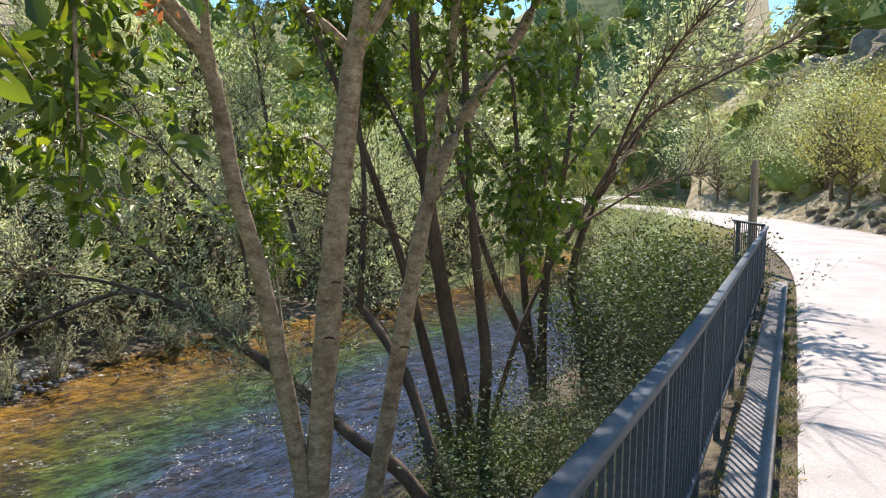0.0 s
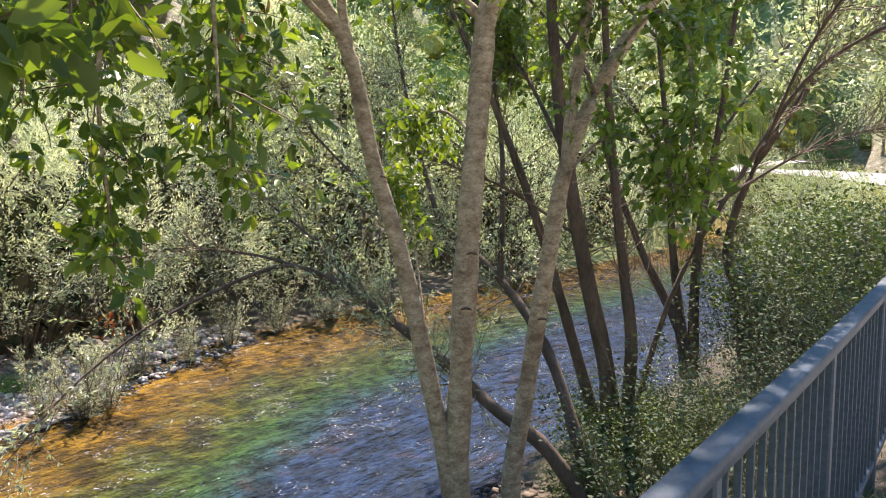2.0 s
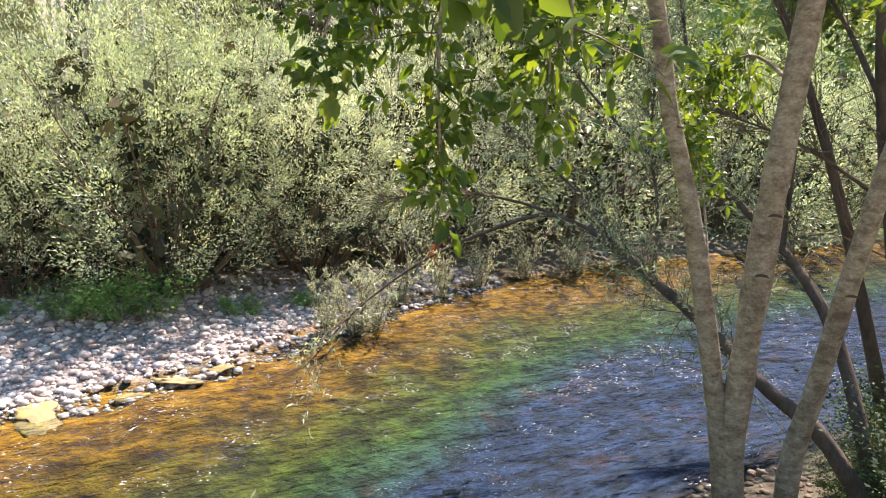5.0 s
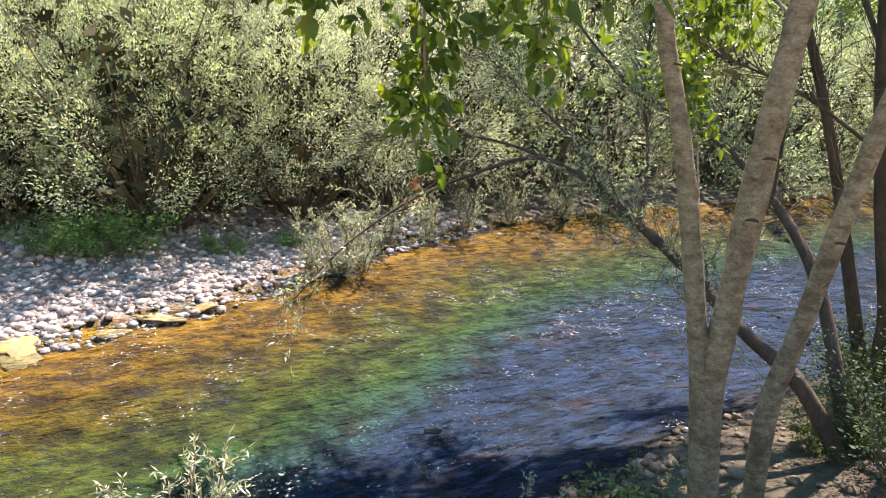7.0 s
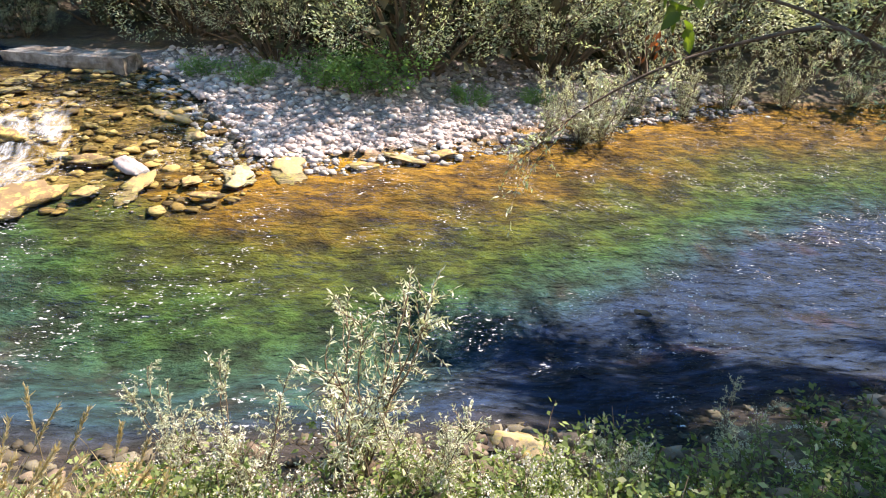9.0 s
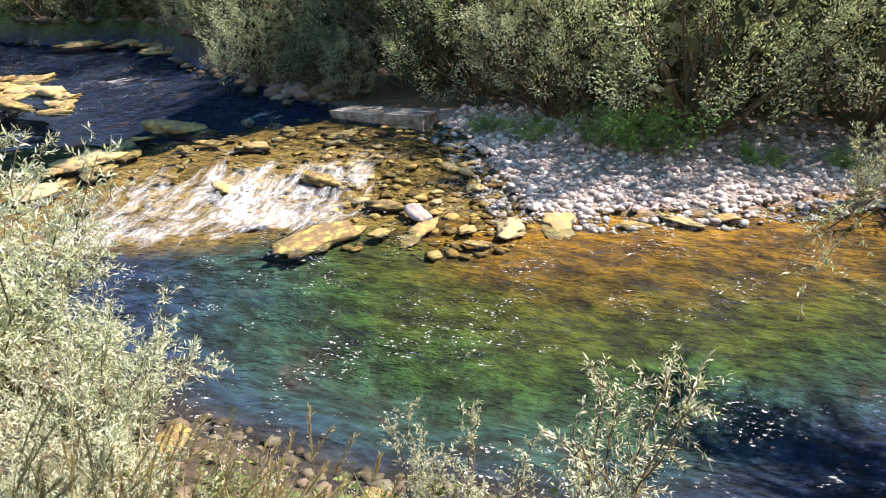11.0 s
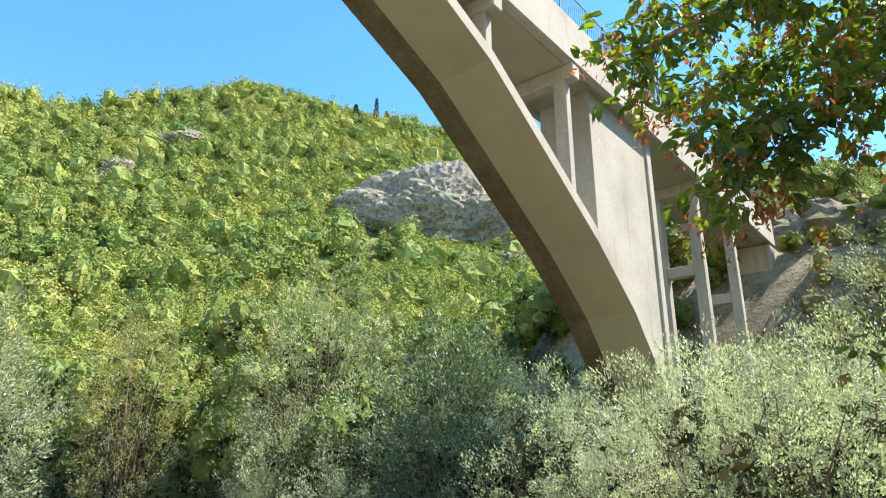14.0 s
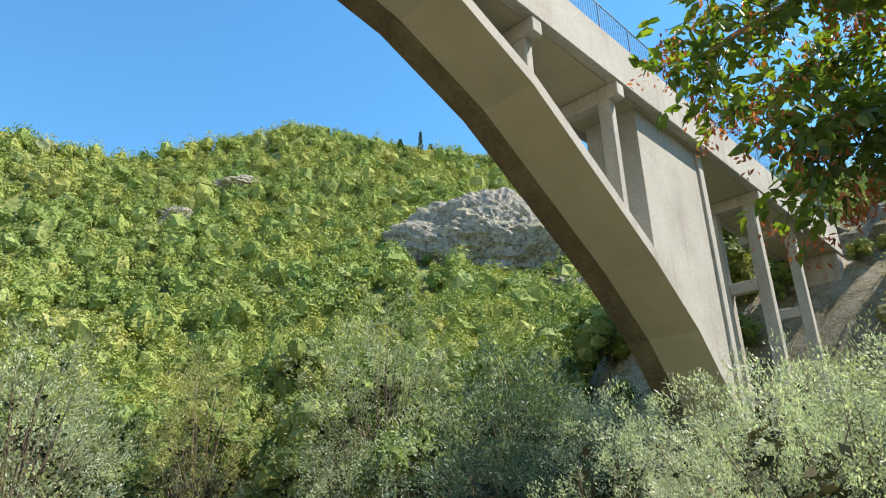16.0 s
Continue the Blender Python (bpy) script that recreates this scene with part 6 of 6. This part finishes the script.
def reed_grass(at, seed, height=1.5):
    rng = np.random.default_rng(seed)
    ob = thing("plume_grass", "tall dry grass with pale feathery plumes", "grass", "plume grass on the bank", at)
    blades, heads, stalks = [], [], []
    for _ in range(70):
        a = rng.uniform(0, 2 * np.pi)
        b = crooked((0.2 * rng.normal(), 0.2 * rng.normal(), -0.05), (0.5 * math.cos(a), 0.5 * math.sin(a), 1.1), height * rng.uniform(0.4, 0.8), rng, 5, 0.08, -0.07)
        blades.append((b, taper(0.006, 0.001, len(b))))
    for _ in range(16):
        s = crooked((0.2 * rng.normal(), 0.2 * rng.normal(), -0.05), (0.1 + 0.15 * rng.normal(), 0.5 + 0.2 * rng.normal(), 1.0), height * rng.uniform(0.85, 1.15), rng, 6, 0.04, -0.03)
        stalks.append((s, taper(0.004, 0.002, len(s))))
        lp, ld = along_line(s, 1 - 0.28 * rng.random(130))
        heads.append((lp, ld / np.linalg.norm(ld, axis=1)[:, None]))
    part("blade", tubes(blades, 3), MAT_STRAW, ob)
    part("stalk", tubes(stalks, 3), MAT_STRAW, ob)
    part("plume", leaves(np.concatenate([h for h, _ in heads]), np.concatenate([d for _, d in heads]) * 1.3, 0.05, 0.13, rng, spread=0.35), MAT_STRAW, ob, "feathery straw-coloured seed heads")
    return ob


for n, (x, y, h) in enumerate(((-2.35, -2.45, 1.3), (-2.8, -2.1, 1.1), (-2.1, -3.1, 1.4), (-2.9, -1.6, 0.85), (-2.5, -3.6, 1.4), (-2.7, -2.9, 1.3), (-3.1, -2.5, 1.1), (-3.0, -3.3, 1.2), (-2.6, -1.2, 0.7), (-3.2, -1.9, 0.8))):
    stand(reed_grass(pose(0, 0, 0), 100 + n, h), x, y)

# ---- stones ----
def stone_mesh(name, seed, flat, mat, rough=0.22):
    """A rounded, uneven stone about 1 across."""
    rng = np.random.default_rng(seed)
    bm = bmesh.new()
    bmesh.ops.create_cube(bm, size=1.0)
    bmesh.ops.subdivide_edges(bm, edges=bm.edges[:], cuts=1, use_grid_fill=True)
    off = Vector(rng.uniform(-9, 9, 3))
    for v in bm.verts:
        d = v.co.normalized()
        k = 0.5 * (1 + rough * 2 * noise.noise(d * 1.3 + off) + rough * noise.noise(d * 3.1 + off))
        v.co = Vector((d.x * k * 1.1, d.y * k * 0.9, d.z * k * flat))
    me = bpy.data.meshes.new(name)
    bm.to_mesh(me)
    bm.free()
    me.polygons.foreach_set("use_smooth", [True] * len(me.polygons))
    me.materials.append(mat)
    return me


def boulder_mesh(name, seed, flat, mat, rough=0.22):
    bm = bmesh.new()
    bmesh.ops.create_icosphere(bm, subdivisions=3, radius=0.5)
    off = Vector(np.random.default_rng(seed).uniform(-9, 9, 3))
    for v in bm.verts:
        d = v.co.normalized()
        k = 1 + rough * 1.5 * noise.noise(d * 1.1 + off) + rough * 1.1 * noise.noise(d * 2.7 + off) + rough * 0.6 * noise.noise(d * 6.0 + off)
        v.co = Vector((v.co.x * k * 1.15, v.co.y * k * 0.9, v.co.z * k * (flat if v.co.z > 0 else 0.25)))
    me = bpy.data.meshes.new(name)
    bm.to_mesh(me)
    bm.free()
    me.polygons.foreach_set("use_smooth", [True] * len(me.polygons))
    me.materials.append(mat)
    return me


ground = bpy.data.objects["ground"]
STONES = [stone_mesh("cobble", 200 + i, f, MAT_COBBLE) for i, f in enumerate((0.55, 0.7, 0.6, 0.8, 0.5))]
rng = np.random.default_rng(77)


def bank_places(n, box, line, reach, wet_share, power=1.0):
    out = []
    while len(out) < n:
        x, y = rng.uniform(box[0], box[1]), rng.uniform(box[2], box[3])
        d = float(line_distance(np.array(x), np.array(y), line))
        wet = bool(in_river(np.array(x), np.array(y)))
        if d < (wet_share if wet else reach) and rng.random() < (1 - d / (reach + 0.01)) ** power:
            out.append((x, y))
    return out


def joined_stones(name, label, places, sizes, meshes, mat):
    V, F, base = [], [], 0
    src = []
    for me in meshes:
        v = np.empty(len(me.vertices) * 3)
        me.vertices.foreach_get("co", v)
        src.append((v.reshape(-1, 3), np.array([p.vertices[:] for p in me.polygons])))
    xs, ys = np.array(places).T
    zs = land(xs, ys)
    for n, (x, y, z, s) in enumerate(zip(xs, ys, zs, sizes)):
        v, f = src[n % len(src)]
        a = rng.uniform(0, 2 * np.pi)
        c, si = math.cos(a), math.sin(a)
        R = np.array([[c, -si, 0], [si, c, 0], [0, 0, 1]])
        V.append(v * s @ R.T + [x, y, z + s * 0.12])
        F.append(f + base)
        base += len(v)
    ob = part(name, (np.concatenate(V), np.concatenate(F)), mat)
    return tagged(ob, label, "stones", kind="stuff")


bar = bank_places(5200, (-17.6, -11.0, -4.6, 10.5), FAR_BANK, 3.0, 0.7, 0.35)
sz = 0.045 + 0.15 * rng.random(len(bar)) ** 2.6
joined_stones("gravel_bar", "pale rounded river cobbles heaped along the far bank", bar[300:], sz[300:], STONES, MAT_COBBLE)
for (x, y), s in zip(bar[:300], sz[:300] * 1.25):
    o = part("cobble", STONES[int(x * 100) % 5], None, ground)
    o.matrix_basis = pose(x, y, float(land(x, y)) + s * 0.22, rng.uniform(-12, 12), rng.uniform(-12, 12), rng.uniform(0, 360)) @ Matrix.Diagonal((s, s, s, 1))
litter = bank_places(700, (-18.0, -13.2, -6.0, 9), FAR_BANK, 5.0, 0.0, 0.2)
litter = [(x, y) for x, y in litter if float(line_distance(np.array(x), np.array(y), FAR_BANK)) > 2.3]
joined_stones("shaded_stones", "brown stones and litter at the foot of the willows", litter, 0.05 + 0.2 * rng.random(len(litter)) ** 2.2, [stone_mesh("bank_stone", 240 + i, f, MAT_BROWNROCK, 0.5) for i, f in enumerate((0.6, 0.75, 0.5))], MAT_BROWNROCK)
shore_st = bank_places(420, (-35, -17, -36, -8), FAR_BANK, 1.6, 0.7, 0.4)
joined_stones("shore_stones", "brown and grey stones along the upstream shore", shore_st, 0.12 + 0.5 * rng.random(420) ** 2.2, [stone_mesh("bank_stone", 260 + i, f, MAT_BROWNROCK, 0.5) for i, f in enumerate((0.6, 0.75, 0.5))], MAT_BROWNROCK)
near_st = bank_places(1100, (-6.4, -2.2, -9, 7.5), NEAR_BANK, 2.2, 0.5, 0.6)
joined_stones("bank_stones", "brown and grey stones along the near water's edge", near_st, 0.04 + 0.17 * rng.random(1100) ** 2.4, [stone_mesh("bank_stone", 230 + i, f, MAT_BROWNROCK, 0.5) for i, f in enumerate((0.6, 0.75, 0.5))], MAT_BROWNROCK)
MAT_WET = stone_material("wet_stone", [(0.0, (0.14, 0.085, 0.03)), (0.5, (0.36, 0.22, 0.06)), (0.85, (0.55, 0.38, 0.12)), (1.0, (0.62, 0.54, 0.40))])
wet_st = []
while len(wet_st) < 900:
    x, y = rng.uniform(-17.5, -9.4), rng.uniform(-10.5, -1.6)
    if in_river(np.array(x), np.array(y)) and -1.6 < upstream(x, y) < 5.5 and float(line_distance(np.array(x), np.array(y), FAR_BANK)) < rng.uniform(0.3, 5.5):
        wet_st.append((x, y))
joined_stones("rapid_stones", "golden-brown wet stones lying in the shallow rapids", wet_st, 0.06 + 0.24 * rng.random(900) ** 2.6, [stone_mesh("rapid_stone", 250 + i, f, MAT_WET, 0.4) for i, f in enumerate((0.3, 0.4, 0.25))], MAT_WET)

BOULD = [boulder_mesh("boulder", 300 + i, f, MAT_MOSSY, 0.42) for i, f in enumerate((0.34, 0.26, 0.42, 0.22, 0.5))]


def boulder(x, y, s, k, label, mesh=None, sink=0.0, aspect=(1.15, 0.85, 0.8)):
    me = mesh or BOULD[k % len(BOULD)]
    ob = tagged(new("boulder", me), label, "rock", "boulders in the river")
    ob.matrix_basis = pose(x, y, float(water_level(x, y)) - 0.03 * s - sink, (x * 53) % 20 - 10, (y * 47) % 20 - 10, (x * 137 + y * 71) % 360) @ Matrix.Diagonal((s * aspect[0], s * aspect[1], s * aspect[2], 1))
    return ob


for x, y, s in ((-9.45, -4.95, 1.0), (-11.15, -1.15, 0.8), (-10.5, -2.6, 0.4), (-10.15, -3.4, 0.6), (-11.3, 0.2, 0.35), (-10.75, -1.9, 0.65), (-11.7, 0.9, 0.5), (-10.0, -4.0, 0.35), (-12.0, 1.6, 0.4), (-9.9, -2.3, 0.3)):
    boulder(x, y, s, int(-x * 10), "flat yellow algae-covered rock just above the water", None, 0.01, (1.2, 0.85, 0.55))
boulder(-10.94, -3.65, 0.55, 0, "grey rounded boulder at the foot of the rapids", boulder_mesh("boulder", 320, 0.75, MAT_COBBLE))
boulder(-12.05, -6.1, 0.75, 0, "rounded brown boulder in the rapids", BOULD[2])
for i in range(95):
    x, y = rng.uniform(-17.0, -9.8), rng.uniform(-11.8, -2.6)
    if in_river(np.array(x), np.array(y)) and 0.2 < upstream(x, y) < 7.2:
        boulder(x, y, 0.16 + 0.5 * rng.random() ** 2.5, i, "yellow-brown algae-covered rock in the rapids", sink=0.07)
for x, y, s in ((-11.5, -11.4, 1.0), (-12.4, -11.2, 0.8), (-14.4, -11.1, 1.2), (-10.1, -11.3, 0.8), (-13.3, -11.5, 0.6), (-10.8, -11.6, 0.6)):
    boulder(x, y, s, int(s * 10), "ochre rock at the crest of the rapids")
for i in range(34):
    a, r = rng.uniform(0, 6.28), rng.random() ** 0.5
    boulder(-18.6 + 1.2 * r * math.cos(a) - 3.4 * r * math.sin(a), -21.0 - 0.8 * r * math.cos(a) - 5.2 * r * math.sin(a), rng.uniform(0.4, 1.4), i, "ochre rock of a low islet in the river", sink=0.03)
for x, y, s in ((-30.9, -29.6, 2.0), (-31.9, -27.6, 1.6), (-30.9, -25.4, 1.8), (-29.6, -24.0, 1.3), (-28.2, -22.4, 1.1)):
    boulder(x, y, s, int(s * 10), "pale flat rock on the far shore")
for x, y, s, fl in ((-4.25, 1.45, 0.45, 0.35), (-4.45, 2.05, 0.45, 0.4), (-4.35, -3.9, 0.45, 0.5), (-4.0, -1.6, 0.6, 0.5)):
    o = boulder(x, y, s, 0, "pale ochre rock at the near water's edge", boulder_mesh("boulder", int(abs(x * y) * 10) + 400, fl, MAT_MOSSY if y < 3 else MAT_BROWNROCK))
    o.location.z = float(land(x, y)) - 0.04 * s
boulder(-6.65, 3.5, 0.17, 0, "dark rock breaking the surface of the river", boulder_mesh("boulder", 431, 0.3, MAT_BROWNROCK), 0.1)

# concrete slab at the water's edge
slab = bmesh.new()
bmesh.ops.create_cube(slab, size=1.0)
bmesh.ops.subdivide_edges(slab, edges=slab.edges[:], cuts=7, use_grid_fill=True)
for v in slab.verts:
    v.co = Vector((v.co.x * 0.8, v.co.y * 2.9, v.co.z * 0.6))
    d = 0.13 * noise.noise(v.co * 1.7) + 0.09 * noise.noise(v.co * 4.0)
    v.co += v.co.normalized() * d
ob = part("concrete_slab", slab, plain("broken_concrete", [(0.35, (0.07, 0.052, 0.038)), (0.5, (0.26, 0.22, 0.18)), (0.65, (0.46, 0.42, 0.37))], 2.4, 0.9, 0, 0.9, 0.04, 9.0))
ob.matrix_basis = pose(-16.35, -6.35, -2.19, 2, -1, -15)
tagged(ob, "broken old concrete slab lying at the water's edge", "slab")

# ---- herbs and grass close to the path ----
rng = np.random.default_rng(910)
MAT_FLOWER = leaf_material("pale_flower", (0.50, 0.50, 0.40), (0.72, 0.72, 0.64), (1.0, 1.0, 0.9), 0.3, 0.7, (0.8, 0.8, 0.74), 0.1)
MAT_GRASS = leaf_material("verge_grass", (0.10, 0.16, 0.035), (0.24, 0.32, 0.08), (1.2, 1.3, 0.5), 0.35, 0.6, (0.42, 0.37, 0.2), 0.1)


def flower_herb(seed):
    """Leafy stalks that end in flat heads of small pale flowers."""
    rng = np.random.default_rng(seed)
    ob = thing("flowering_weed", "leafy weed with flat heads of small white flowers", "weed", "flowering weeds on the bank")
    wood, pos, way, heads = [], [], [], []
    for _ in range(9):
        a, r = rng.uniform(0, 2 * np.pi), 0.16 * math.sqrt(rng.random())
        s = crooked((r * math.cos(a), r * math.sin(a), -0.05), (0.4 * math.cos(a), 0.4 * math.sin(a), 1), rng.uniform(0.3, 0.55), rng, 5, 0.1, 0.02)
        wood.append((s, taper(0.004, 0.002, len(s))))
        lp, ld = along_line(s, rng.uniform(0.05, 0.9, 22))
        out = rng.normal(0, 1, (22, 3)) * [1, 1, 0.4]
        pos.append(lp + out * 0.02), way.append(out + [0, 0, 0.3])
        heads.append(s[-1] + rng.normal(0, 1, (26, 3)) * [0.035, 0.035, 0.010])
    part("stalk", tubes(wood, 3), MAT_TWIG, ob)
    part("foliage", leaves(np.concatenate(pos), np.concatenate(way), 0.06, 0.4, rng, spread=0.4), MAT_WEED, ob)
    hp = np.concatenate(heads)
    tagged(part("flower_head", leaves(hp, np.tile([[0, 0, 0.8]], (len(hp), 1)), 0.018, 0.8, rng, spread=0.8), MAT_FLOWER, ob, "flat head of tiny white flowers"), kind="stuff")
    return ob


FH = [stand(flower_herb(500 + i), x, y) for i, (x, y) in enumerate(((-3.25, 1.1), (-3.1, -0.3)))]
for i in range(34):
    x, y = -3.75 + 1.1 * rng.random(), -2.6 + 6.2 * rng.random()
    o = copy_thing(FH[i % 2], pose(x, y, float(land(x, y)) - 0.02, 0, 0, rng.uniform(0, 360)))
    s = rng.uniform(0.6, 1.15)
    o.scale = (s, s, s)
for i in range(70):
    x, y = -3.9 + 1.5 * rng.random(), -3.2 + 7.4 * rng.random()
    s = rng.uniform(0.4, 0.95)
    o = copy_thing(HB[i % 3], pose(x, y, float(land(x, y)) - 0.02, 0, 0, rng.uniform(0, 360)))
    o.scale = (s, s, s * 0.85)


def tuft(seed, mat, label, height):
    rng = np.random.default_rng(seed)
    ob = thing("grass_tuft", label, "grass", "tufts along the kerb")
    blades = []
    for _ in range(34):
        a = rng.uniform(0, 2 * np.pi)
        b = crooked((0.035 * rng.normal(), 0.06 * rng.normal(), -0.02), (0.6 * math.cos(a), 0.6 * math.sin(a), 1.0), height * rng.uniform(0.4, 1.1), rng, 4, 0.12, -0.12)
        blades.append((b, taper(0.0035, 0.0008, len(b))))
    part("blade", tubes(blades, 3), mat, ob)
    return ob


TU = [tuft(700, MAT_GRASS, "green grass tuft growing from the joint beside the kerb", 0.13), tuft(701, MAT_STRAW, "dry straw-coloured grass tuft beside the kerb", 0.10), tuft(702, MAT_GRASS, "low green grass tuft growing beside the kerb", 0.08)]
for i in range(90):
    y = 0.6 + 13.6 * rng.random()
    x = 0.03 + 0.10 * rng.random() ** 1.6 if rng.random() < 0.75 else -0.335 + 0.03 * rng.random()
    o = TU[i] if i < 3 else copy_thing(TU[i % 3], pose(0, 0, 0))
    o.matrix_basis = pose(x, y, float(road_height(y)) - (0.02 if x > 0 else 0.03), 0, 0, rng.uniform(0, 360))
    s = rng.uniform(0.6, 1.4)
    o.scale = (s, s * 1.2, s)
